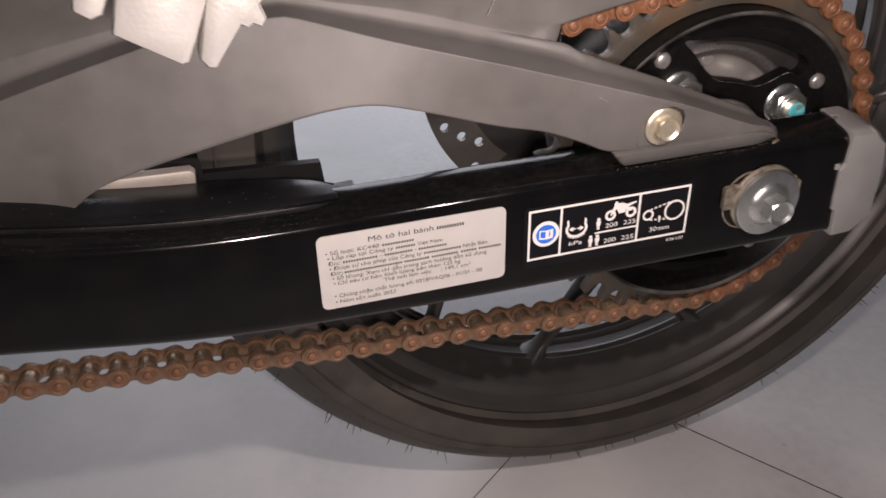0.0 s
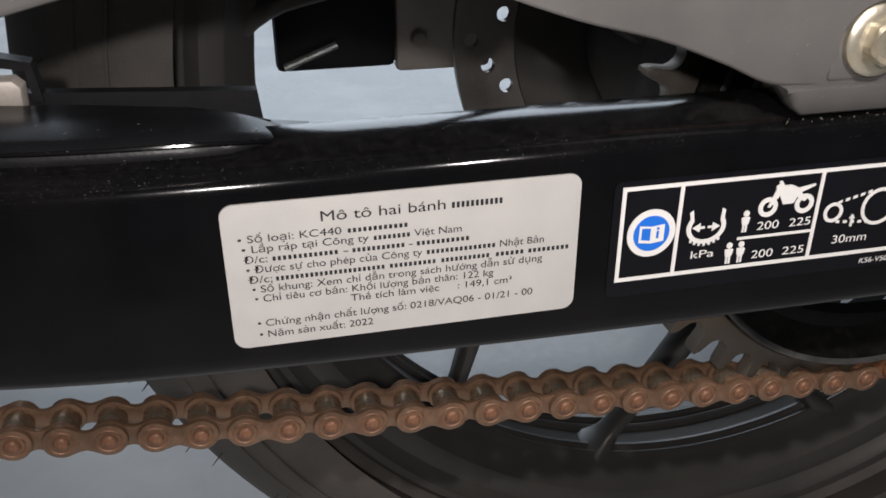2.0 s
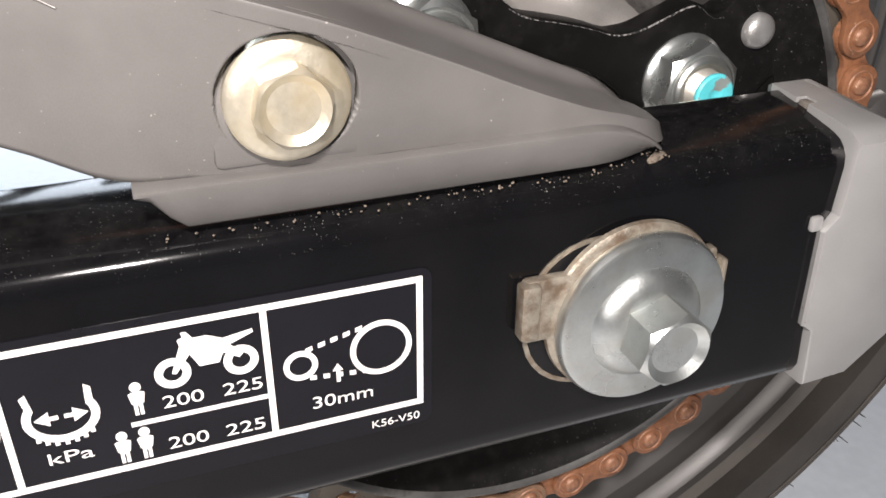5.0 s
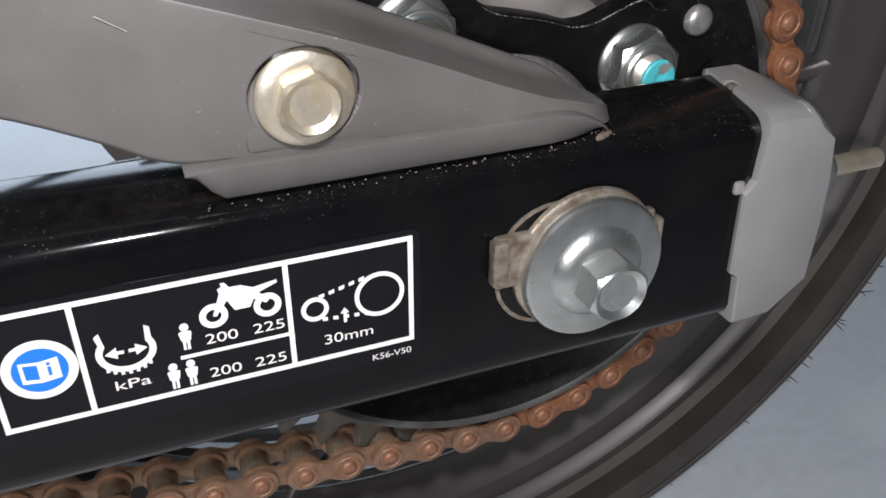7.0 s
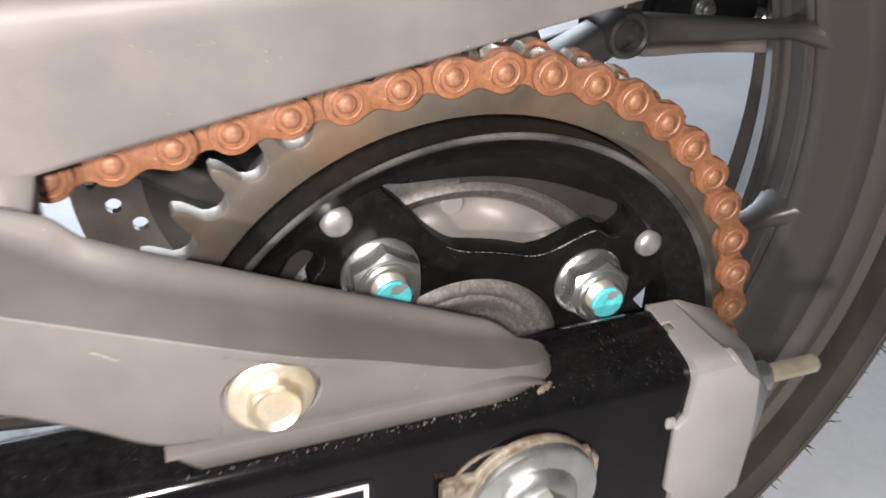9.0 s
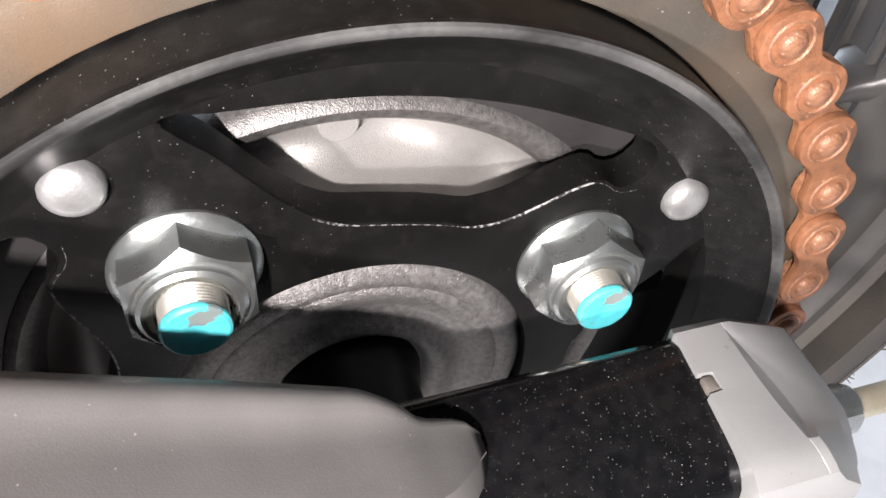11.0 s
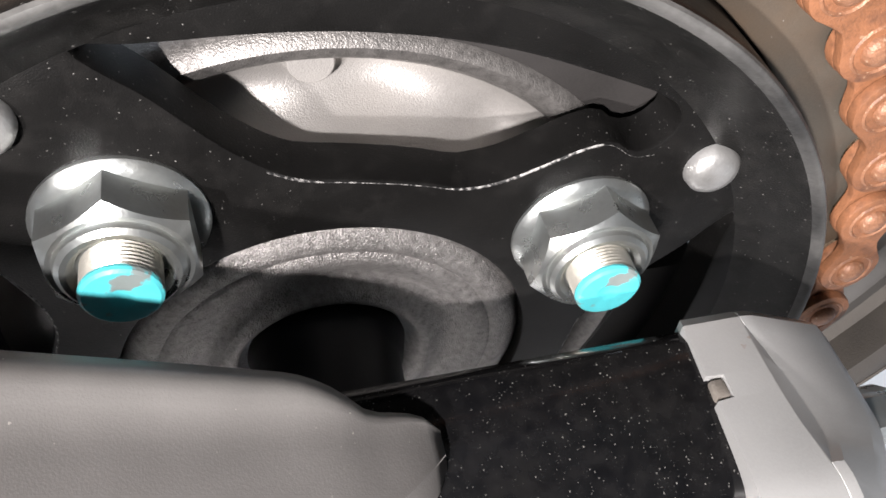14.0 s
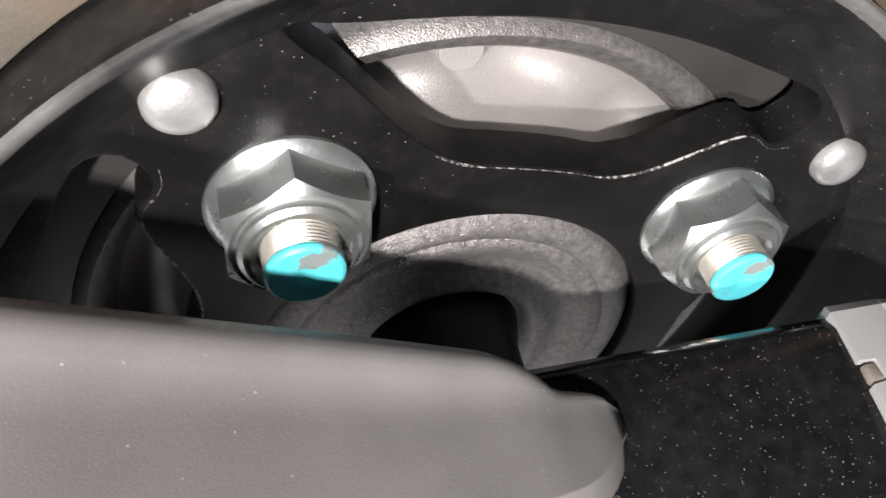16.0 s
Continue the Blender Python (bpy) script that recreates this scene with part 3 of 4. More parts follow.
    for turn in range(0, 360, 60):
        knot = polar(0.1165, turn + 33)
        for bm in (leg(polar(0.046, turn + 39), knot, 0.0085, 0.0062, 0.0150, 0.0085, 0), leg(knot, polar(0.2010, turn + 16), 0.0055, 0.0026, 0.0080, 0.0052, 1), leg(knot, polar(0.2010, turn + 52), 0.0055, 0.0026, 0.0080, 0.0052, 1)):
            piece("spoke", bm, M["rim"], w, angle=40)
        piece("spoke_boss", lathe([(0.0, yc - 0.0100), (0.0046, yc - 0.0104), (0.0056, yc - 0.0120), (0.0060, yc - 0.0172), (0.0070, yc - 0.0182), (0.0084, yc - 0.0176), (0.0092, yc - 0.0155), (0.0095, yc - 0.0100), (0.0095, yc + 0.0050), (0.0, yc + 0.0050)], 40, knot), M["rim"], w, angle=40)
    # cast hub: shell, dish and domed centre
    shell = lathe([(0.0490, 0.0600), (0.0500, 0.0575), (0.0516, 0.0555), (0.0534, 0.0547), (0.0550, 0.0555), (0.0560, 0.0580), (0.0564, 0.0640), (0.0575, 0.0760), (0.0600, 0.0880), (0.0640, 0.0980), (0.0600, 0.1150), (0.0520, 0.1300), (0.0520, 0.1700), (0.0450, 0.2000)], 96)
    piece("hub", shell, M["hubring"], w, "grey cast aluminium wheel hub", angle=50)
    dish = bmesh.new()
    rows = []
    for k in range(121):
        a = 360 * k / 120
        wave = 0.5 + 0.5 * math.cos(radians(12 * (a - 76)))
        open_ = 0.5 + 0.5 * math.cos(radians(4 * (a - 76)))
        row = []
        for r, y in ((0.0492, 0.0596), (0.0480, 0.0622), (0.0455, 0.0638 + 0.0022 * wave), (0.0430, 0.0640 + 0.0026 * wave), (0.0405, 0.0626 + 0.0018 * wave), (0.0385, 0.0600), (0.0370, 0.0560), (0.0360, 0.0530)):
            x, z = polar(r, a)
            row.append((x, y - 0.0055 * (1 - open_) ** 2 * min(1.0, (0.0492 - r) / 0.0030), z))
        rows.append(row)
    skin(rows, dish)
    bmesh.ops.remove_doubles(dish, verts=dish.verts, dist=1e-6)
    piece("hub_dish", dish, M["cast"], w, angle=60)
    for k in range(4):
        mid = 76.5 + 90 * k
        piece("hub_flange", lathe([(0.0547, 0.0566), (0.0554, 0.0557), (0.0670, 0.0560), (0.0685, 0.0575), (0.0685, 0.0760), (0.0547, 0.0760)], 30, arc=(mid - 40, mid + 12), closed=True), M["flange"], w)
    piece("cast_mark", lathe([(0.0, 0.0624), (0.0030, 0.0624), (0.0032, 0.0626), (0.0032, 0.0660)], 32, polar(0.0457, 87)), M["cast"], w)
    dome = lathe([(0.0372, 0.0560), (0.0345, 0.0520), (0.0325, 0.0495), (0.0312, 0.0478), (0.0302, 0.0467), (0.0290, 0.0460), (0.0276, 0.0457), (0.0266, 0.0459), (0.0261, 0.0463), (0.0254, 0.0460), (0.0244, 0.0459), (0.0232, 0.0463), (0.0216, 0.0472), (0.0200, 0.0478), (0.0187, 0.0477), (0.0174, 0.0468), (0.0162, 0.0461), (0.0151, 0.0461), (0.0141, 0.0469), (0.0132, 0.0485), (0.0124, 0.0500)], 96)
    piece("hub_dome", dome, M["casthub"], w, "dark grey grainy cast hub centre", angle=60)
    seal = lathe([(0.0126, 0.0490), (0.0121, 0.0470), (0.0116, 0.0452), (0.0110, 0.0440), (0.0104, 0.0330), (0.0098, 0.0240), (0.0, 0.0240)], 64)
    piece("axle_spacer", seal, M["black"], w, "black axle spacer and dust seal")
    # brake disc on the far side
    loops = [ring_loop(0.1060, 120), ring_loop(0.0760, 90)]
    for k in range(48):
        loops.append(ring_loop(0.0034, 10, polar((0.0980, 0.0910, 0.0840)[k % 3], k * 7.5)))
    piece("brake_disc", plate(loops, 0.2050, 0.2090), M["disc"], w, "drilled steel brake disc")
    piece("disc_carrier", plate([ring_loop(0.0782, 60), ring_loop(0.0400, 40)], 0.2030, 0.2060), M["rim"], w)
    return w


rear_wheel()

TEETH, PITCH = 44, 0.0127
RCH = PITCH / 2 / math.sin(math.pi / TEETH)
PHASE = 85.4


def sprocket():
    s = thing("rear_sprocket", "black coated rear sprocket with a grimy toothed rim", "sprocket", (CX, 0.05, CZ - 0.094))
    outline = []
    step = 360 / TEETH
    for k in range(TEETH):
        a = PHASE + k * step
        x, z = polar(RCH, a)
        for q in (62, 36, 12, -12, -36, -62):
            b = radians(a + 180 + q)
            outline.append((x + 0.0044 * math.cos(b), z + 0.0044 * math.sin(b)))
        outline.append(polar(RCH + 0.0030, a + step * 0.38))
        outline.append(polar(RCH + 0.0050, a + step * 0.46))
        outline.append(polar(RCH + 0.0050, a + step * 0.54))
        outline.append(polar(RCH + 0.0030, a + step * 0.62))
    teeth = plate([outline, ring_loop(0.0772)], 0.0473, 0.0530, bevel=0.0005)
    for f in teeth.faces:
        far = math.hypot(f.calc_center_median().x - CX, f.calc_center_median().z - CZ)
        f.material_index = 1 if abs(f.normal.y) < 0.8 and far > 0.082 else 0
    piece("tooth_plate", teeth, [M["tooth"], M["bare"]], s, "grimy brown steel tooth ring", angle=30)
    # black carrier: ring, four arms, four windows
    loops = [ring_loop(0.0722, 128), ring_loop(0.0314, 72)]
    for k in range(4):
        mid = 76.5 + 90 * k
        win = [(0.0408, -15), (0.0404, -6), (0.0404, 6), (0.0412, 15), (0.0424, 18), (0.0440, 20.5), (0.0460, 22.7), (0.0480, 24.5), (0.0510, 26.5), (0.0540, 28), (0.0590, 30.2), (0.0630, 32.4), (0.0664, 33.6), (0.0668, 32.6), (0.0648, 29.0), (0.0636, 25), (0.0627, 20), (0.0620, 14), (0.0616, 8), (0.0614, 0), (0.0616, -8), (0.0620, -14), (0.0627, -20), (0.0638, -25), (0.0650, -29), (0.0658, -33), (0.0640, -36), (0.0600, -36.5), (0.0572, -34.5), (0.0570, -30.5), (0.0540, -28), (0.0515, -26.6), (0.0490, -25), (0.0464, -23.2), (0.0440, -21), (0.0422, -18)]
        loops.append(chaikin_flat([polar(r, mid + a) for r, a in win], 1))
    piece("carrier", plate(loops, 0.0455, 0.0525, bevel=0.0006), M["carrier"], s, "black coated carrier with scratched edges", angle=30)
    # raised outer ring: a shallow cone up to a rounded lip, then a wall down to the tooth plate
    ring = lathe([(0.0666, 0.0456), (0.0674, 0.0450), (0.0690, 0.0440), (0.0706, 0.0426), (0.0722, 0.0408), (0.0736, 0.0390), (0.0748, 0.0377), (0.0757, 0.0370), (0.0763, 0.0369), (0.0767, 0.0374), (0.0768, 0.0386), (0.0768, 0.0530), (0.0712, 0.0530)], 144)
    piece("raised_ring", ring, M["dusty"], s, "dusty black raised ring with a rubbed lip", angle=50)
    lip = lathe([(0.0747, 0.03765), (0.0752, 0.03715), (0.0757, 0.03682), (0.0761, 0.03672), (0.0764, 0.03678), (0.07672, 0.03720)], 144)
    piece("rubbed_lip", lip, M["rubbed"], s, "rubbed grey edge of the raised ring")
    piece("backing_ring", lathe([(0.0725, 0.0526), (0.0800, 0.0526), (0.0800, 0.0545), (0.0725, 0.0545)], 96, closed=True), M["black"], s)
    for k in range(4):
        mid = 76.5 + 90 * k
        path = [(q.x, q.y) for q in chaikin([(*polar(r, mid + a), 0) for r, a in ((0.0592, -37.5), (0.0566, -35.5), (0.0564, -30.7), (0.0536, -28.2), (0.0485, -25.2), (0.0435, -21.2), (0.0402, -15), (0.0398, -6), (0.0398, 6), (0.0406, 15), (0.0434, 20.7))], 2)]
        piece("worn_edge", tube([(x, 0.0457, z) for x, z in path], 0.00022, 6), M["scuff"], s, "bright scuffed window edge")
    for k in range(4):
        x, z = polar(0.0648, (31.4, 121.4, 211.4, 301.4)[k])
        dome = lathe([(0.0, 0.0427), (0.0020, 0.0429), (0.0032, 0.0434), (0.0039, 0.0442), (0.0041, 0.0458)], 32, (x, z))
        piece("rivet", dome, M["matte_zinc"], s, "bright domed rivet")
    for k in range(4):
        x, z = polar(0.0447, (33.0, 121.0, 212.0, 302.0)[k])
        turn = (0.35, 0.52, 0.2, 0.7)[k]
        nut = hex_head(0.0168, -0.0074, -0.0006, turn, 0.0002)
        lathe([(0.0080, -0.0019), (0.0090, -0.0016), (0.0099, -0.0011), (0.0104, -0.0005), (0.0104, 0.0002)], 48, (0, 0), bm=nut)
        lathe([(0.0048, -0.0068), (0.0052, -0.0078), (0.0059, -0.0085), (0.0066, -0.0086), (0.0072, -0.0081), (0.0076, -0.0070)], 40, (0, 0), bm=nut)
        ob = piece("flange_nut", nut, M["zinc"], s, "zinc plated flange nut", angle=22, m=Matrix.Translation((x, 0.0455, z)))
        stud = bmesh.new()
        prof = [(0.0046, -0.0058)]
        for j in range(9):
            prof += [(0.0046, -0.0063 - j * 0.00056), (0.00425, -0.00658 - j * 0.00056)]
        lathe(prof + [(0.0045, -0.0113)], 32, (0, 0), bm=stud)
        sub(ob, "stud", stud, M["thread"], "threaded stud", angle=60)
        tip = lathe([(0.0, -0.0115), (0.0008, -0.0116), (0.0015, -0.0119), (0.0019, -0.0120), (0.0042, -0.0120), (0.0046, -0.0117), (0.0047, -0.0113), (0.0046, -0.0109)], 32, (0, 0))
        sub(ob, "paint_mark", tip, M["cyan"], "cyan paint on the stud's end", angle=24)
    return s


sprocket()


# ---- drive chain ----
def chain():
    c = thing("drive_chain", "rusty orange-brown roller chain", "chain", (-0.1, 0.05, -0.07))
    yc = 0.0505
    # the chain's line: top run, round the sprocket, bottom run
    top_a, low_a = 90 + 8.9, 270 - 5.0
    pts = []
    tx, tz = polar(RCH, top_a)
    slope = math.tan(radians(8.9))
    for k in range(40):
        x = -0.36 + (tx + 0.36) * k / 40
        pts.append((x, tz - (tx - max(x, 0.0)) * slope - max(0.0, -x) * 0.05))
    for k in range(181):
        pts.append(polar(RCH, top_a - (top_a + 360 - low_a) * k / 180))
    low = table([(-0.45, -0.022), (-0.25, -0.0470), (-0.16, -0.0555), (-0.09, -0.0632), (0.0, -0.0705), (0.06, -0.0752), (0.1088, -0.0788)])
    bx = pts[-1][0]
    for k in range(1, 80):
        x = bx - (bx + 0.44) * k / 79
        pts.append((x, low(x)[0] + (pts[220][1] - low(bx)[0]) * max(0, 1 - (bx - x) / 0.05)))
    length = [0.0]
    for a, b in zip(pts, pts[1:]):
        length.append(length[-1] + math.hypot(b[0] - a[0], b[1] - a[1]))
    xs, zs = [p[0] for p in pts], [p[1] for p in pts]
    at_phase = length[40] + (radians(top_a - PHASE)) * RCH
    k0 = math.ceil(-at_phase / PITCH)
    joints = []
    k = k0
    while at_phase + k * PITCH < length[-1]:
        s = at_phase + k * PITCH
        joints.append((float(np.interp(s, length, xs)), float(np.interp(s, length, zs))))
        k += 1

    def eight(scale, waist):
        out = []
        r = 0.0052 * scale
        for side in (1, -1):
            cx = side * PITCH / 2
            for q in range(-8, 9):
                a = radians((0 if side > 0 else 180) + q * 15.5)
                out.append((cx + r * math.cos(a), r * math.sin(a)))
            out += [(side * 0.0013, side * (waist + 0.0003)), (0, side * waist), (-side * 0.0013, side * (waist + 0.0003))]
        return out

    def link_mesh(name, near, scale, paint):
        bm = bmesh.new()
        outline = eight(scale, 0.0031)
        for y in (-near, near - 0.0016):
            plate([outline], y, y + 0.0016, bm, bevel=0.0004)
        return finish(name, bm, M[paint], True, 40)

    outer, inner = link_mesh("outer_link", 0.00735, 1.0, "rust"), link_mesh("inner_link", 0.00560, 1.02, "rust")
    low_outer, low_inner = link_mesh("outer_link", 0.00735, 1.0, "oily"), link_mesh("inner_link", 0.00560, 1.02, "oily")
    # pin: riveted near end, the ring of its eye, and the far end
    pin_bm = lathe([(0.0, -0.0086), (0.0014, -0.0085), (0.0021, -0.0081), (0.0024, -0.0074), (0.0024, -0.0070)], 16, (0, 0))
    lathe([(0.0024, 0.0070), (0.0024, 0.0082), (0.0, 0.0085)], 12, (0, 0), bm=pin_bm)
    lathe([(0.0033, -0.00735), (0.0036, -0.0076), (0.0039, -0.00735)], 20, (0, 0), bm=pin_bm)
    pin = finish("pin", pin_bm, M["rivet"], True, 40)
    roll = finish("roller", lathe([(0.0030, -0.0042), (0.0040, -0.0040), (0.00425, -0.0034), (0.00425, 0.0034), (0.0040, 0.0040), (0.0030, 0.0042)], 18, (0, 0)), M["roller"])
    for k, (a, b) in enumerate(zip(joints, joints[1:])):
        mid = ((a[0] + b[0]) / 2, (a[1] + b[1]) / 2)
        turn = math.atan2(b[1] - a[1], b[0] - a[0])
        m = Matrix.Translation((mid[0], yc, mid[1])) @ Matrix.Rotation(-turn, 4, "Y")
        lower_run = mid[1] < 0 and mid[0] < CX + 0.01
        data = (low_outer if k % 2 else low_inner) if lower_run else (outer if k % 2 else inner)
        ob = under(c, new("outer_link" if k % 2 else "inner_link", data), m)
        for x in (-PITCH / 2, PITCH / 2):
            r = new("pin" if k % 2 else "roller", pin if k % 2 else roll)
            r.parent = ob
            r.location = (x, 0, 0)
    return c


chain()


# ---- chain guard ----
def chain_guard():
    g = thing("chain_guard", "satin dark grey plastic chain guard, scuffed and dusty", "chain guard", (0.08, 0.01, 0.041))
    low = table([(-0.40, 0.030, 0.020), (-0.215, 0.028, 0.0345), (-0.190, 0.0255, 0.0365), (-0.1676, 0.0185, 0.0540), (-0.154, 0.0165, 0.0596), (-0.130, 0.0139, 0.0660), (-0.095, 0.0085, 0.0752), (-0.075, 0.0068, 0.0786), (-0.060, 0.0066, 0.0780), (-0.040, 0.0078, 0.0718), (-0.010, 0.0088, 0.0612), (0.010, 0.0085, 0.0558), (0.025, 0.0055, 0.0502), (0.034, 0.0033, 0.0462), (0.040, 0.0018, 0.0454), (0.060, 0.0008, 0.0453), (0.090, 0.0008, 0.0452), (0.106, 0.0010, 0.0446), (0.113, 0.0018, 0.0424), (0.119, 0.0036, 0.0398), (0.1235, 0.0070, 0.0384), (0.1258, 0.0108, 0.0380)])
    crease = table([(-0.40, 0.040, 0.030), (-0.25, 0.031, 0.0720), (-0.19, 0.0265, 0.0905), (-0.15, 0.0235, 0.1020), (-0.127, 0.0205, 0.1080), (-0.092, 0.0188, 0.1118), (-0.083, 0.0180, 0.1098), (-0.050, 0.0140, 0.0990), (0.0, 0.0058, 0.0848), (0.060, -0.0050, 0.0675), (0.080, -0.0022, 0.0592), (0.095, 0.0, 0.0524), (0.106, 0.0017, 0.0479), (0.113, 0.0036, 0.0455), (0.119, 0.0056, 0.0432), (0.1235, 0.0094, 0.0412), (0.1258, 0.0118, 0.0396)])
    ledge = table([(-0.40, 0.052, 0.045), (-0.25, 0.042, 0.0850), (-0.19, 0.0375, 0.1020), (-0.15, 0.0360, 0.1095), (-0.127, 0.0343, 0.1130), (-0.094, 0.0332, 0.1155), (-0.072, 0.0345, 0.1118), (-0.039, 0.0335, 0.1055), (0.0, 0.0315, 0.0938), (0.023, 0.0255, 0.0902), (0.030, 0.0212, 0.0863), (0.110, 0.0196, 0.0513), (0.1135, 0.0190, 0.0493), (0.1161, 0.0182, 0.0469), (0.1182, 0.0173, 0.0445), (0.1225, 0.0171, 0.0424), (0.1245, 0.0166, 0.0412), (0.1258, 0.0150, 0.0404)])
    panel = table([(-0.40, 0.052, 0.050), (-0.25, 0.0465, 0.0935), (-0.19, 0.0420, 0.1070), (-0.15, 0.0410, 0.1130), (-0.127, 0.0400, 0.1158), (-0.094, 0.0390, 0.1180), (-0.072, 0.0335, 0.1150), (-0.039, 0.0322, 0.1095), (0.0, 0.0302, 0.0975), (0.023, 0.0278, 0.0938), (0.030, 0.0285, 0.0950), (0.150, 0.0262, 0.1188), (0.210, 0.0250, 0.1310)])
    top = table([(-0.40, 0.052, 0.070), (-0.25, 0.054, 0.1040), (-0.19, 0.0500, 0.1155), (-0.15, 0.0500, 0.1185), (-0.127, 0.0495, 0.1200), (-0.094, 0.0470, 0.1218), (-0.079, 0.0360, 0.1232), (-0.068, 0.0295, 0.1258), (-0.055, 0.0280, 0.1272), (0.016, 0.0275, 0.1278), (0.094, 0.0270, 0.1292), (0.150, 0.0270, 0.1320), (0.210, 0.0270, 0.1360)])
    rim_ = table([(-0.40, 0.070, 0.080), (-0.25, 0.062, 0.1150), (-0.19, 0.058, 0.1240), (-0.12, 0.060, 0.1240), (-0.054, 0.060, 0.1276), (0.0, 0.060, 0.1286), (0.060, 0.060, 0.1296), (0.160, 0.060, 0.1312), (0.210, 0.060, 0.1335)])

    def p(curve, x):
        y, z = curve(x)
        return Vector((x, y, z))

    def lower(x, hook=1.0):
        a, b, c_ = p(low, x), p(crease, x), p(ledge, x)
        small = min(1, max(0.15, (0.128 - x) / 0.02))
        w = min(1, max(0, (x - 0.01) / 0.03))
        rise = 0.26 - 0.04 * w + 0.2 * (1 - small)
        m1 = Vector((x, b.y + (0.90 - 0.20 * w) * (c_.y - b.y), b.z + rise * (c_.z - b.z)))
        l2 = c_.lerp(m1, 0.30)
        c2 = b + (m1 - b).normalized() * 0.0012 * small
        return chaikin([a, a.lerp(b, 0.5), b.lerp(a, 0.05), b, b.lerp(c2, 0.4), c2, c2.lerp(m1, 0.6), m1, l2, c_ + Vector((0, 0.0014, -0.0042)) * hook], 2)

    def upper(x):
        a, b, c_ = p(panel, x), p(top, x), p(rim_, x)
        return chaikin([a, a.lerp(b, 0.5), b, b.lerp(c_, 0.5), c_], 2)

    def whole(x):
        """Both faces in one row, with a soft hollow between them that hardens towards the notch."""
        hook = min(1, max(0, (x + 0.01) / 0.025))
        one, two = lower(x, hook), upper(x)
        if hook < 1:
            u, v = one[-5], two[4]
            mid = chaikin([u, one[-1].lerp(two[0], 0.5), v], 3)
            n = len(one[-4:]) + len(two[:4])
            soft = [mid[round((k + 1) * (len(mid) - 1) / (n + 1))] for k in range(n)]
            one = one[:-4] + [p.lerp(q, 1 - hook) for p, q in zip(one[-4:], soft[:4])]
            two = [p.lerp(q, 1 - hook) for p, q in zip(two[:4], soft[4:])] + two[4:]
        return one + two

    bm = bmesh.new()
    xs = [-0.40 + (0.023 + 0.40) * k / 90 for k in range(91)]
    skin([whole(x) for x in xs], bm)
    skin([lower(0.023 + (0.1258 - 0.023) * k / 64) for k in range(65)], bm)
    skin([upper(0.023 + (0.210 - 0.023) * k / 36) for k in range(37)], bm)
    bmesh.ops.remove_doubles(bm, verts=bm.verts, dist=1e-5)
    # round pocket for the flange bolt, opened in the sheet before it gets its thickness
    mid, hole = Vector((0.0585, 0, 0.0558)), 0.0095

    def off(v):
        return math.hypot(v.co.x - mid.x, v.co.z - mid.z)

    for reach_, cuts in ((0.016, 1), (0.0125, 3)):
        close = [e for e in bm.edges if all(off(v) < reach_ and v.co.y < 0.012 for v in e.verts)]
        bmesh.ops.subdivide_edges(bm, edges=close, cuts=cuts, use_grid_fill=True)
    bmesh.ops.triangulate(bm, faces=[f for f in bm.faces if len(f.verts) > 4])
    gone = [f for f in bm.faces if f.calc_center_median().y < 0.012 and math.hypot(f.calc_center_median().x - mid.x, f.calc_center_median().z - mid.z) < hole]
    edge_before = {v for e in bm.edges if e.is_boundary for v in e.verts}
    bmesh.ops.delete(bm, geom=gone, context="FACES")
    for v in {v for e in bm.edges if e.is_boundary for v in e.verts} - edge_before:
        k = hole / off(v)
        v.co.x, v.co.z = mid.x + (v.co.x - mid.x) * k, mid.z + (v.co.z - mid.z) * k
    shell = piece("shell", bm, M["guard"], g, angle=70)
    so = shell.modifiers.new("thickness", "SOLIDIFY")
    so.thickness, so.offset, so.use_even_offset = 0.0022, -1, True
    # foot rib along the beam
    rows = []
    for k in range(40):
        x = 0.0375 + 0.0836 * k / 39
        d = min(1, (x - 0.0372) / 0.006)
        e = min(1, max(0, (x - 0.104) / 0.0171))
        back = 0.0050 * e * e
        top_z, low_z = 0.0456 - 0.0066 * e * e, 0.0450 - 0.0072 * d - 0.0004 * e
        low_z = min(low_z, top_z - 0.0004)
        rows.append([(x, 0.0040 + back, top_z), (x, -0.0008 + back, top_z - 0.0001), (x, -0.0014 + back, top_z - 0.0004), (x, -0.0014 + back, top_z - 0.0009), (x, 0.0010 + back, low_z + 0.0008), (x, 0.0018 + back, low_z + 0.0003), (x, 0.0060 + back, low_z + 0.0005), (x, 0.0070 + back, top_z - 0.0002)])
    piece("foot_rib", skin(rows, caps=True, close=True), M["guard"], g, angle=60)
    rnd = random.Random(21)
    grit = bmesh.new()
    for k in range(80):
        x = rnd.uniform(0.039, 0.1215)
        e = min(1, max(0, (x - 0.104) / 0.0171))
        y = 0.0015 + 0.0050 * e * e + rnd.uniform(-0.0006, 0.0004)
        z = 0.0366 + rnd.uniform(-0.0002, 0.0009)
        if k % 5 == 0:
            x, y = rnd.gauss(0.1216, 0.0009), rnd.gauss(0.0052, 0.0008)
            z = 0.0366 + rnd.uniform(0, 0.0007)
        r = rnd.uniform(0.00008, 0.00024)
        own = bmesh.ops.create_icosphere(grit, subdivisions=1, radius=r)["verts"]
        for v in own:
            v.co = Vector((x, y, z)) + Vector((v.co.x * rnd.uniform(0.7, 1.5), v.co.y, v.co.z * rnd.uniform(0.6, 1.1)))
    tagged(piece("grit", grit, M["sand"], g, "brown grit caked along the foot", angle=20), kind="stuff")
    cake = bmesh.new()
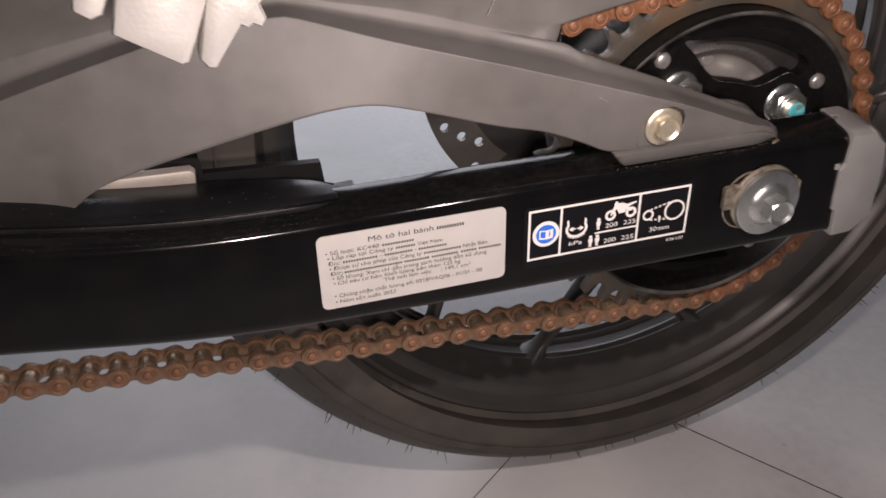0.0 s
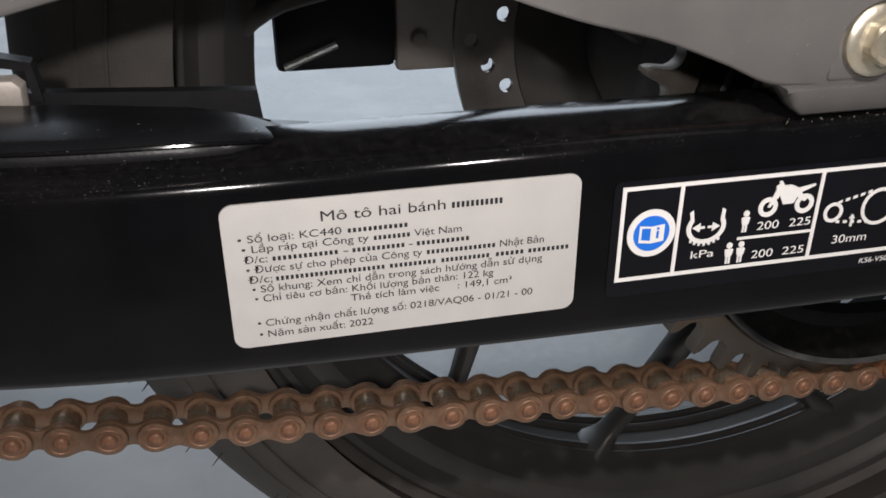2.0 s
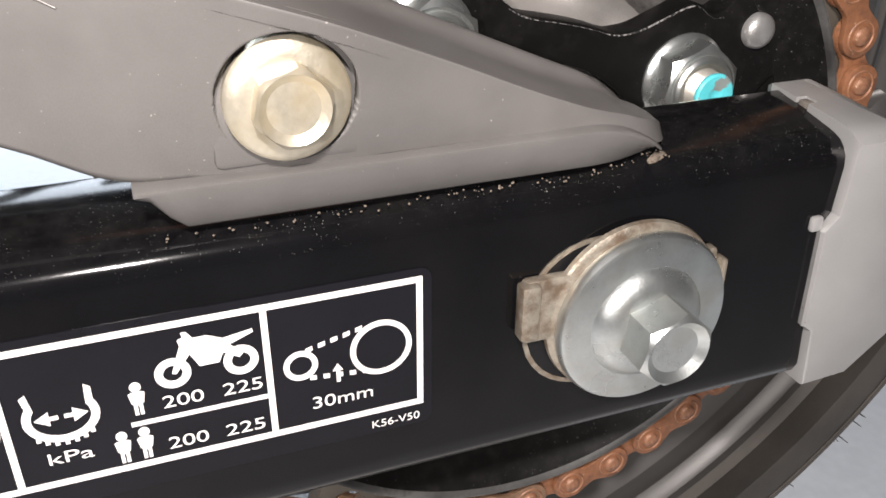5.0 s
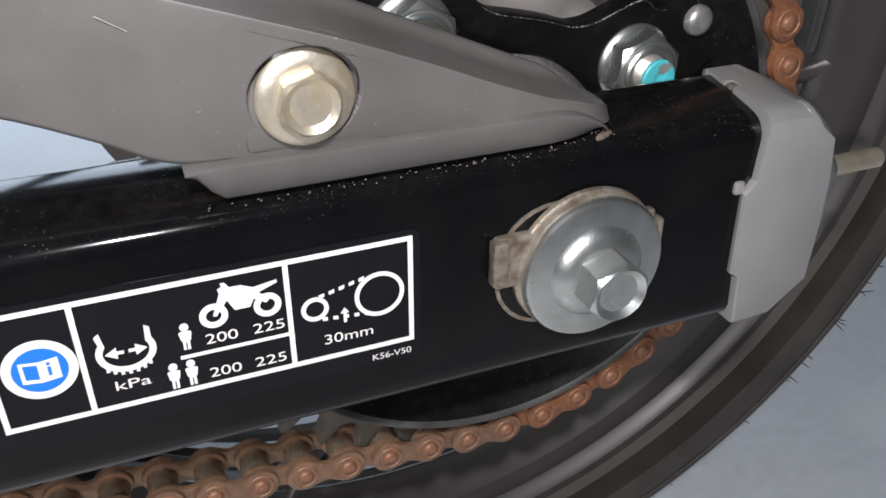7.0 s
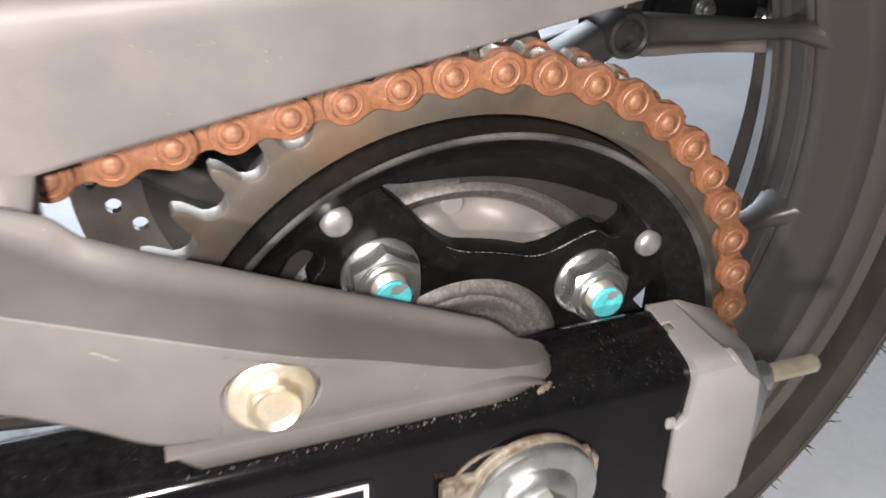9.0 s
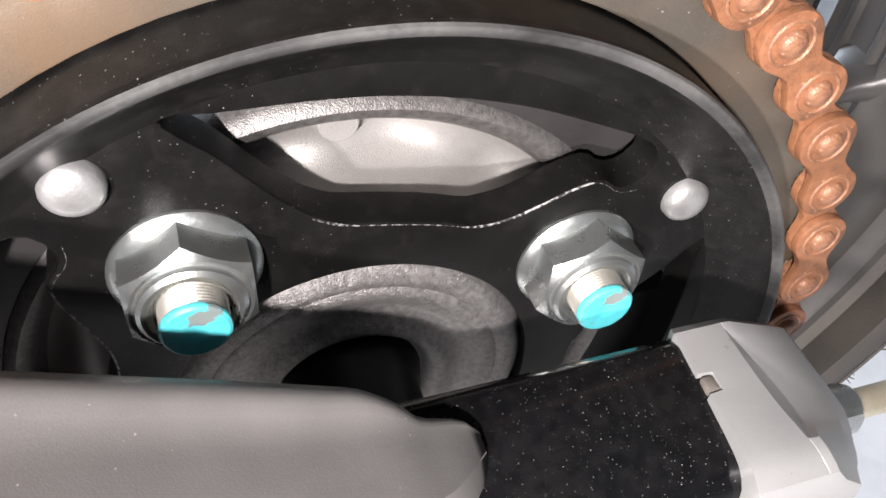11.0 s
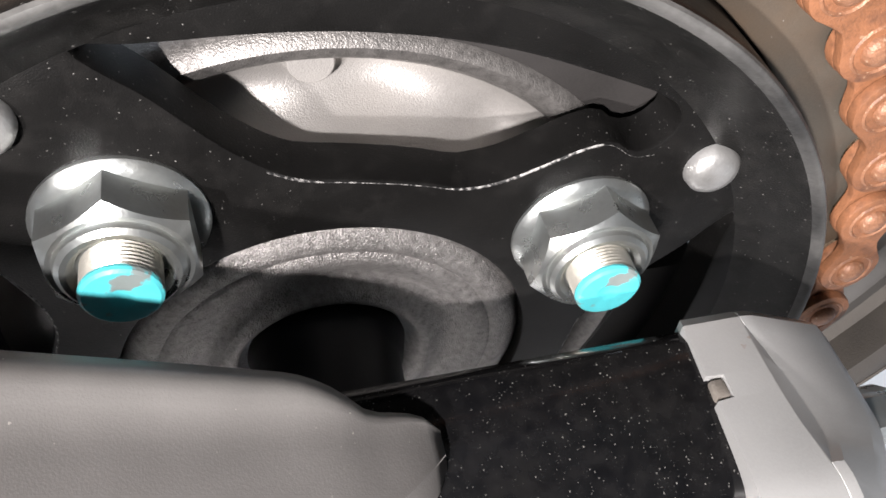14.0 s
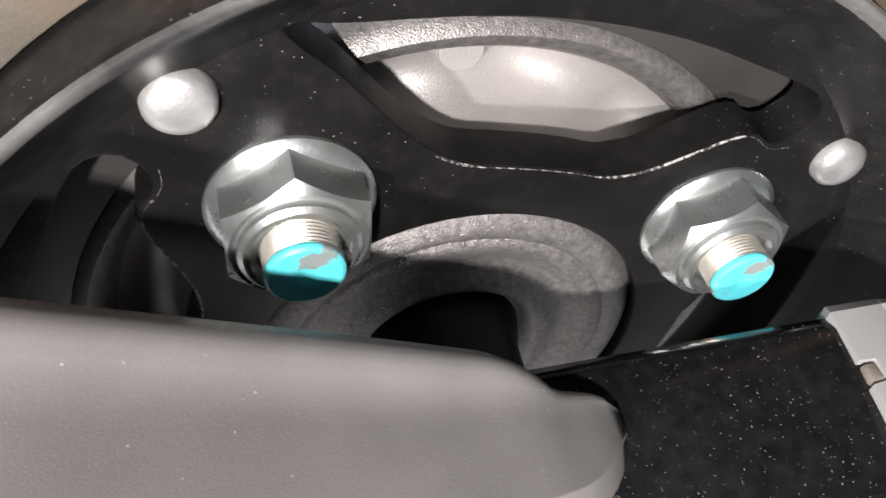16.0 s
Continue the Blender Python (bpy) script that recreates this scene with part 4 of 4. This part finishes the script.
    for v in bmesh.ops.create_icosphere(cake, subdivisions=4, radius=1)["verts"]:
        rough = 1 + 0.30 * noise.noise(v.co * 2.3) + 0.12 * noise.noise(v.co * 7.0)
        v.co = Vector((0.1212 + 0.0023 * v.co.x * rough + 0.0006 * v.co.y, 0.0048 + 0.0012 * v.co.y * rough + 0.0010 * v.co.x, 0.0364 + 0.0007 * v.co.z * rough))
    piece("mud", cake, M["sand"], g, "dried mud at the guard's tip", angle=60)
    # fine scratches in the satin surface
    for ends in (((-0.0085, 0.0297, 0.1003), (-0.0054, 0.0291, 0.1076), (-0.0012, 0.0283, 0.1166)), ((0.0287, 0.0003, 0.0718), (0.0329, -0.0001, 0.0692))):
        piece("scratch", tube(ends, [0.00010] + [0.00016] * (len(ends) - 2) + [0.00008], 5), M["scuff_pale"], g, "pale hairline scratch")
    piece("bolt_seat", box((0.0482, 0.0000, 0.0462), (0.0688, 0.0030, 0.0635), 0.0012, segments=2), M["guard"], g)
    b = lathe([(0.0, -0.0028), (0.0060, -0.0028), (0.0079, -0.0023), (0.0085, -0.0016), (0.0085, 0.0004)], 56, (0, 0))
    bolt = piece("bolt", b, M["yellow"], g, "yellow-zinc flange bolt", m=Matrix.Translation((0.0585, 0, 0.0558)))
    sub(bolt, "hex_head", hex_head(0.0098, -0.0064, -0.0028, 0.28, 0.0010), M["yellow"], angle=22)
    return g


chain_guard()


# ---- labels on the beam ----
# letters whose horn, hook or dot is added to the plain letter
MARKED = {"ơ": ("o", "horn"), "ớ": ("ó", "horn"), "ợ": ("o", "horn dot"), "ệ": ("ê", "dot"), "ể": ("ê", "hook")}


def letters(body):
    cu = bpy.data.curves.new("letters", "FONT")
    cu.body = body
    ob = bpy.data.objects.new("letters", cu)
    scene.collection.objects.link(ob)
    bpy.context.view_layer.update()
    me = bpy.data.meshes.new_from_object(ob.evaluated_get(bpy.context.evaluated_depsgraph_get()))
    bpy.data.objects.remove(ob)
    return me


def reach(body):
    xs = [v.co.x for v in letters(body).vertices]
    return min(xs), max(xs)


def text_mesh(body, x0, x1, z0, height, y):
    """Flat letters fitted between x0 and x1, standing on z0."""
    plain = "".join(MARKED[c][0] if c in MARKED else c for c in body)
    me = letters(plain)
    bm = bmesh.new()
    bm.from_mesh(me)
    for k, c in enumerate(body):
        if c not in MARKED:
            continue
        hi = reach(plain[:k + 1])[1]
        own = reach(plain[k])
        mid = hi - (own[1] - own[0]) / 2
        quads = []
        if "horn" in MARKED[c][1]:
            quads.append(((hi - 0.07, 0.37), (hi + 0.02, 0.42), (hi + 0.07, 0.56), (hi + 0.00, 0.56)))
        if "dot" in MARKED[c][1]:
            quads.append(((mid - 0.045, -0.17), (mid + 0.045, -0.17), (mid + 0.045, -0.08), (mid - 0.045, -0.08)))
        if "hook" in MARKED[c][1]:
            quads.append(((mid + 0.02, 0.66), (mid + 0.09, 0.70), (mid + 0.07, 0.80), (mid - 0.01, 0.79)))
        for q in quads:
            bm.faces.new([bm.verts.new((a, b, 0)) for a, b in q])
    bm.to_mesh(me)
    bm.free()
    xs = [v.co.x for v in me.vertices]
    lo, hi = min(xs), max(xs)
    sx = (x1 - x0) / (hi - lo)
    for v in me.vertices:
        v.co = (x0 + (v.co.x - lo) * sx, y, z0 + v.co.y * height / 0.70)
    return me


def bar(x0, z0, x1, z1, y0=-0.00075, y1=-0.0005):
    return plate([[(x0, z0), (x1, z0), (x1, z1), (x0, z1)]], y0, y1)


def foil_label():
    s = thing("information_label", "silver foil information label with printed black text", "label", (-0.05, 0, -0.005))
    piece("foil", plate([round_box(-0.0901, -0.0054, -0.0103, 0.0295, 0.0028)], -0.0005, 0.0002), M["foil"], s)
    # words that name a maker, a model or an address are plain bars
    lines = [(0.02405, 0.0024, [("Mô tô hai bánh", 0.262, 0.604), (None, 0.620, 0.770)]),
             (0.02060, 0.00175, [("• Số loại: KC440", 0.040, 0.315), (None, 0.330, 0.500)]),
             (0.01820, 0.00175, [("• Lắp ráp tại Công ty", 0.048, 0.388), (None, 0.400, 0.506), ("Việt Nam", 0.515, 0.650)]),
             (0.01575, 0.00175, [("Đ/c:", 0.050, 0.112), (None, 0.124, 0.305), ("-", 0.317, 0.330), (None, 0.340, 0.490), ("-", 0.499, 0.510), (None, 0.520, 0.675)]),
             (0.01330, 0.00175, [("• Được sự cho phép của Công ty", 0.054, 0.537), (None, 0.548, 0.752), ("Nhật Bản", 0.763, 0.895)]),
             (0.01085, 0.00175, [("Đ/c:", 0.056, 0.120), (None, 0.128, 0.432), (None, 0.442, 0.578), (None, 0.590, 0.735), (None, 0.750, 0.838), (None, 0.848, 0.975)]),
             (0.00845, 0.00175, [("• Số khung: Xem chỉ dẫn trong sách hướng dẫn sử dụng", 0.064, 0.893)]),
             (0.00605, 0.00175, [("• Chỉ tiêu cơ bản: Khối lượng bản thân: 122 kg", 0.068, 0.746)]),
             (0.00365, 0.00175, [("Thể tích làm việc", 0.330, 0.585), (": 149,1 cm³", 0.640, 0.802)]),
             (-0.00020, 0.00175, [("• Chứng nhận chất lượng số: 0218/VAQ06 - 01/21 - 00", 0.068, 0.868)]),
             (-0.00310, 0.00175, [("• Năm sản xuất: 2022", 0.070, 0.390)])]
    x0, wide = -0.0901, 0.0798
    for z, h, runs in lines:
        for body, a, b in runs:
            a, b = x0 + a * wide, x0 + b * wide
            if body:
                me = text_mesh(body, a, b, z, h, -0.00062)
                me.materials.append(M["ink"])
                under(s, new("text_line", me))
            else:
                bm = bmesh.new()
                n = max(2, int((b - a) / 0.00105))
                for k in range(n):
                    plate([[(a + (b - a) * (k + 0.16) / n, z + 0.00012), (a + (b - a) * (k + 0.74) / n, z + 0.00012), (a + (b - a) * (k + 0.74) / n, z + h * 0.62), (a + (b - a) * (k + 0.16) / n, z + h * 0.62)]], -0.00064, -0.0005, bm)
                piece("text_bar", bm, M["ink"], s, smooth=False)
    return s


foil_label()


def warning_label():
    s = thing("tyre_pressure_label", "black label with white tyre pressure and chain slack symbols", "label", (0.038, 0, -0.003))
    piece("film", plate([round_box(-0.0020, -0.0042, 0.0788, 0.0262, 0.002)], -0.0003, 0.0002), M["film"], s)
    y0, y1 = -0.0005, -0.0002

    def put(name, bm, material="white", label=""):
        return piece(name, bm, M[material], s, label, smooth=False)

    w = 0.0010
    put("frame", plate([[(0, 0), (0.0772, 0), (0.0772, 0.0248), (0, 0.0248)], [(w, w), (0.0772 - w, w), (0.0772 - w, 0.0248 - w), (w, 0.0248 - w)]], y0, y1))
    for x in (0.0146, 0.0518):
        put("divider", bar(x, w, x + w, 0.0248 - w, y0, y1))
    put("divider", bar(0.0315, 0.0079, 0.0518, 0.0086, y0, y1))
    c = (0.0083, 0.0124)
    put("round_sign", plate([ring_loop(0.0062, 48, c)], y0, y1))
    put("round_sign", plate([ring_loop(0.0046, 48, c)], y0 - 0.0001, y0), "blue", "blue disc of the handbook sign")
    put("book", plate([[(c[0] - 0.0032, c[1] - 0.0022), (c[0], c[1] - 0.0026), (c[0] + 0.0032, c[1] - 0.0022), (c[0] + 0.0032, c[1] + 0.0022), (c[0], c[1] + 0.0018), (c[0] - 0.0032, c[1] + 0.0022)], [(c[0] - 0.0026, c[1] - 0.0015), (c[0] - 0.0003, c[1] - 0.0019), (c[0] - 0.0003, c[1] + 0.0013), (c[0] - 0.0026, c[1] + 0.0016)]], y0 - 0.0002, y0 - 0.0001))
    put("letter", bar(c[0] + 0.0012, c[1] - 0.0013, c[0] + 0.0018, c[1] + 0.0006, y0 - 0.0003, y0 - 0.0002), "blue")
    put("letter", bar(c[0] + 0.0012, c[1] + 0.0009, c[0] + 0.0018, c[1] + 0.0015, y0 - 0.0003, y0 - 0.0002), "blue")
    # tyre section with two arrows
    t = bmesh.new()
    tc = (0.0226, 0.0124)
    arc = [(tc[0] + 0.0052 * math.cos(radians(a)), tc[1] + 0.0044 * math.sin(radians(a))) for a in range(148, 393, 12)]
    arc_in = [(tc[0] + 0.0040 * math.cos(radians(a)), tc[1] + 0.0033 * math.sin(radians(a))) for a in range(148, 393, 12)]
    plate([[(0.0187, 0.0172), (0.0178, 0.0166)] + arc + [(0.0272, 0.0166), (0.0263, 0.0172)] + arc_in[::-1]], y0, y1, t)
    for k in range(7):
        a = radians(228 + 14 * k)
        x, z = tc[0] + 0.0055 * math.cos(a), tc[1] + 0.0047 * math.sin(a)
        plate([[(x - 0.0003, z - 0.0003), (x + 0.0003, z - 0.0003), (x + 0.0003, z + 0.0004), (x - 0.0003, z + 0.0004)]], y0, y1, t)
    for d in (-1, 1):
        plate([[(tc[0] + d * 0.0036, tc[1]), (tc[0] + d * 0.0016, tc[1] + 0.0012), (tc[0] + d * 0.0016, tc[1] + 0.0003), (tc[0] + d * 0.0004, tc[1] + 0.0003), (tc[0] + d * 0.0004, tc[1] - 0.0003), (tc[0] + d * 0.0016, tc[1] - 0.0003), (tc[0] + d * 0.0016, tc[1] - 0.0012)][::d]], y0, y1, t)
    put("tyre_symbol", t)

    def rider(x, z, h):
        bm = bmesh.new()
        plate([ring_loop(h * 0.14, 14, (x, z + h * 0.86))], y0, y1, bm)
        plate([[(x - h * 0.11, z), (x - h * 0.02, z), (x - h * 0.02, z + h * 0.30), (x + h * 0.02, z + h * 0.30), (x + h * 0.02, z), (x + h * 0.11, z), (x + h * 0.11, z + h * 0.36), (x + h * 0.15, z + h * 0.36), (x + h * 0.20, z + h * 0.66), (x + h * 0.13, z + h * 0.70), (x - h * 0.13, z + h * 0.70), (x - h * 0.20, z + h * 0.66), (x - h * 0.15, z + h * 0.36), (x - h * 0.11, z + h * 0.36)]], y0, y1, bm)
        put("load_symbol", bm)

    rider(0.0330, 0.0099, 0.0058)
    rider(0.0298, 0.0016, 0.0058)
    rider(0.0330, 0.0016, 0.0058)
    # motorcycle symbol
    b = bmesh.new()
    for x in (0.0385, 0.0484):
        plate([ring_loop(0.0026, 26, (x, 0.0160)), ring_loop(0.0014, 22, (x, 0.0160))], y0, y1, b)
    plate([[(0.0384, 0.0160), (0.0390, 0.0158), (0.0412, 0.0188), (0.0424, 0.0164), (0.0452, 0.0164), (0.0460, 0.0180), (0.0482, 0.0166), (0.0488, 0.0172), (0.0470, 0.0192), (0.0506, 0.0206), (0.0505, 0.0211), (0.0462, 0.0204), (0.0440, 0.0214), (0.0420, 0.0214), (0.0412, 0.0226), (0.0404, 0.0226), (0.0406, 0.0218), (0.0398, 0.0214), (0.0400, 0.0204)]], y0 - 0.00004, y1, b)
    put("motorcycle_symbol", b)
    # chain slack symbol
    q = bmesh.new()
    for cc, r in (((0.0572, 0.0126), 0.0027), ((0.0702, 0.0130), 0.0051)):
        plate([ring_loop(r, 36, cc), ring_loop(r - 0.0009, 36, cc)], y0, y1, q)
    for k in range(5):
        s_ = k / 4
        x, z = 0.0586 + 0.0080 * s_, 0.0152 + 0.0020 * s_
        plate([[(x - 0.0005, z - 0.0004), (x + 0.0006, z - 0.0001), (x + 0.0006, z + 0.0006), (x - 0.0005, z + 0.0003)]], y0, y1, q)
        x, z = 0.0590 + 0.0085 * s_, 0.0099 - 0.0008 * s_
        plate([[(x - 0.0005, z - 0.0003), (x + 0.0005, z - 0.0004), (x + 0.0005, z + 0.0003), (x - 0.0005, z + 0.0004)]], y0 - 0.00005, y1, q)
    plate([[(0.0627, 0.0082), (0.0633, 0.0082), (0.0633, 0.0104), (0.0638, 0.0104), (0.0630, 0.0116), (0.0622, 0.0104), (0.0627, 0.0104)]], y0 - 0.0001, y1, q)
    put("chain_slack_symbol", q)
    for body, xa, xb, z, h in (("kPa", 0.0195, 0.0257, 0.0042, 0.0021), ("200", 0.0364, 0.0423, 0.0101, 0.0022), ("225", 0.0452, 0.0511, 0.0101, 0.0022), ("200", 0.0362, 0.0421, 0.0023, 0.0022), ("225", 0.0448, 0.0508, 0.0023, 0.0022), ("30mm", 0.0586, 0.0685, 0.0038, 0.0023), ("K56-V50", 0.0682, 0.0765, -0.0030, 0.0015)):
        me = text_mesh(body, xa, xb, z, h, y0)
        me.materials.append(M["white"])
        under(s, new("print", me))
    return s


warning_label()


# ---- foot peg bracket, and what shows behind ----
def foot_peg():
    f = thing("foot_peg", "polished alloy foot peg bracket", "foot peg", (-0.12, -0.075, 0.124))
    for y0, y1, loop in ((-0.0790, -0.0600, [(-0.1415, 0.1405), (-0.1268, 0.1312), (-0.1250, 0.1318), (-0.1225, 0.1370), (-0.1130, 0.1600), (-0.1050, 0.1850), (-0.1250, 0.1950), (-0.1350, 0.1650)]),
                         (-0.0770, -0.0660, [(-0.1226, 0.1315), (-0.1208, 0.1290), (-0.1186, 0.1288), (-0.1122, 0.1375), (-0.1112, 0.1388), (-0.1097, 0.1378), (-0.1083, 0.1388), (-0.1062, 0.1378), (-0.1048, 0.1400), (-0.1062, 0.1435), (-0.1000, 0.1500), (-0.0958, 0.1650), (-0.0920, 0.1900), (-0.1080, 0.1900), (-0.1180, 0.1500)]),
                         (-0.0780, -0.0640, [(-0.1490, 0.1465), (-0.1455, 0.1440), (-0.1425, 0.1450), (-0.1400, 0.1500), (-0.1330, 0.1700), (-0.1420, 0.1720), (-0.1470, 0.1600)])):
        piece("prong", plate([loop], y0, y1, bevel=0.0018), M["peg"], f, angle=40)
    piece("crosspiece", box((-0.1480, -0.0720, 0.1640), (-0.0960, -0.0580, 0.1900), 0.003), M["peg"], f)
    piece("stem", tube([(-0.120, -0.064, 0.182), (-0.150, -0.055, 0.215), (-0.22, -0.02, 0.22), (-0.29, 0.01, 0.14), (-0.34, 0.012, 0.066)], 0.009, 14), M["peg"], f)
    return f


foot_peg()


def far_side():
    b = thing("brake_caliper", "black brake caliper with bright fittings", "brake caliper", (0.34, 0.19, 0.06))
    piece("body", box((0.2640, 0.196, 0.0530), (0.3220, 0.238, 0.1080), 0.004), M["black"], b)
    piece("bridge", box((0.3230, 0.204, 0.0560), (0.3480, 0.236, 0.1060), 0.005), M["black"], b)
    pin = piece("guide_pin", lathe([(0.0, 0.1885), (0.0026, 0.1885), (0.0034, 0.1895), (0.0036, 0.1960)], 24, (0.2890, 0.0630)), M["zinc"], b, "bright guide pin")
    sub(pin, "collar", lathe([(0.0036, 0.1930), (0.0052, 0.1932), (0.0056, 0.1962)], 24, (0.2890, 0.0630)), M["zinc"])
    piece("bracket", plate([chaikin_flat([(0.2560, 0.0400), (0.3000, 0.0400), (0.3520, 0.0345), (0.3560, 0.0420), (0.3460, 0.0500), (0.3000, 0.0490), (0.2560, 0.0490)])], 0.2000, 0.2060, bevel=0.0010), M["tan"], b, "dull metal caliper bracket")
    for x, z, r, y in ((0.3300, 0.0690, 0.0060, 0.194), (0.3440, 0.0640, 0.0050, 0.198), (0.3300, 0.0535, 0.0045, 0.196), (0.3420, 0.0520, 0.0042, 0.197)):
        piece("fitting", lathe([(0.0, y), (r * 0.6, y), (r * 0.75, y + 0.0012), (r, y + 0.0020), (r, y + 0.0120)], 20, (x, z)), M["zinc"], b)
    piece("bleed_cap", tube([(0.3395, 0.198, 0.0700), (0.3405, 0.199, 0.0775)], [0.0026, 0.0020], 12), M["yellow"], b)
    piece("mount", tube([(0.300, 0.224, 0.06), (0.26, 0.226, 0.045), (CX, 0.226, CZ)], 0.008, 12), M["black"], b)
    e = thing("cross_tube", "dull tan metal cross tube with rounded end", "frame part", (-0.2, 0.05, 0.04))
    piece("bar", plate([[(-0.36, 0.0700), (-0.1619, 0.0493), (-0.1325, 0.0486), (-0.1307, 0.0468), (-0.1311, 0.0410), (-0.163, 0.0434), (-0.36, 0.0640)]], 0.0365, 0.0416, bevel=0.0014), M["tan"], e)
    piece("stay", plate([[(-0.36, 0.0760), (-0.1412, 0.0541), (-0.1288, 0.0512), (-0.1276, 0.0419), (-0.1298, 0.0419), (-0.1304, 0.0494), (-0.1420, 0.0516), (-0.36, 0.0720)]], 0.0410, 0.0460), M["black"], e, "black stay around the bar's end")
    x = thing("exhaust_bracket", "black exhaust bracket with a tan heat shield", "exhaust bracket", (-0.03, 0.24, 0.01))
    piece("bracket", box((-0.0665, 0.250, -0.0118), (-0.0080, 0.262, 0.06), 0.003), M["black"], x)
    piece("heat_shield", box((-0.0078, 0.250, -0.0150), (0.041, 0.258, 0.06), 0.003), M["tan"], x)
    piece("bolt_head", lathe([(0.0, 0.2465), (0.0032, 0.2465), (0.0042, 0.248), (0.0042, 0.2515)], 20, (0.0036, 0.0015)), M["tan"], x)
    piece("rod", tube([(-0.063, 0.247, -0.0085), (-0.0371, 0.247, 0.0013)], 0.0019, 10), M["zinc"], x)
    piece("arm", tube([(-0.03, 0.258, 0.03), (0.05, 0.262, 0.05), (0.12, 0.26, 0.02)], 0.008, 10), M["black"], x)


far_side()
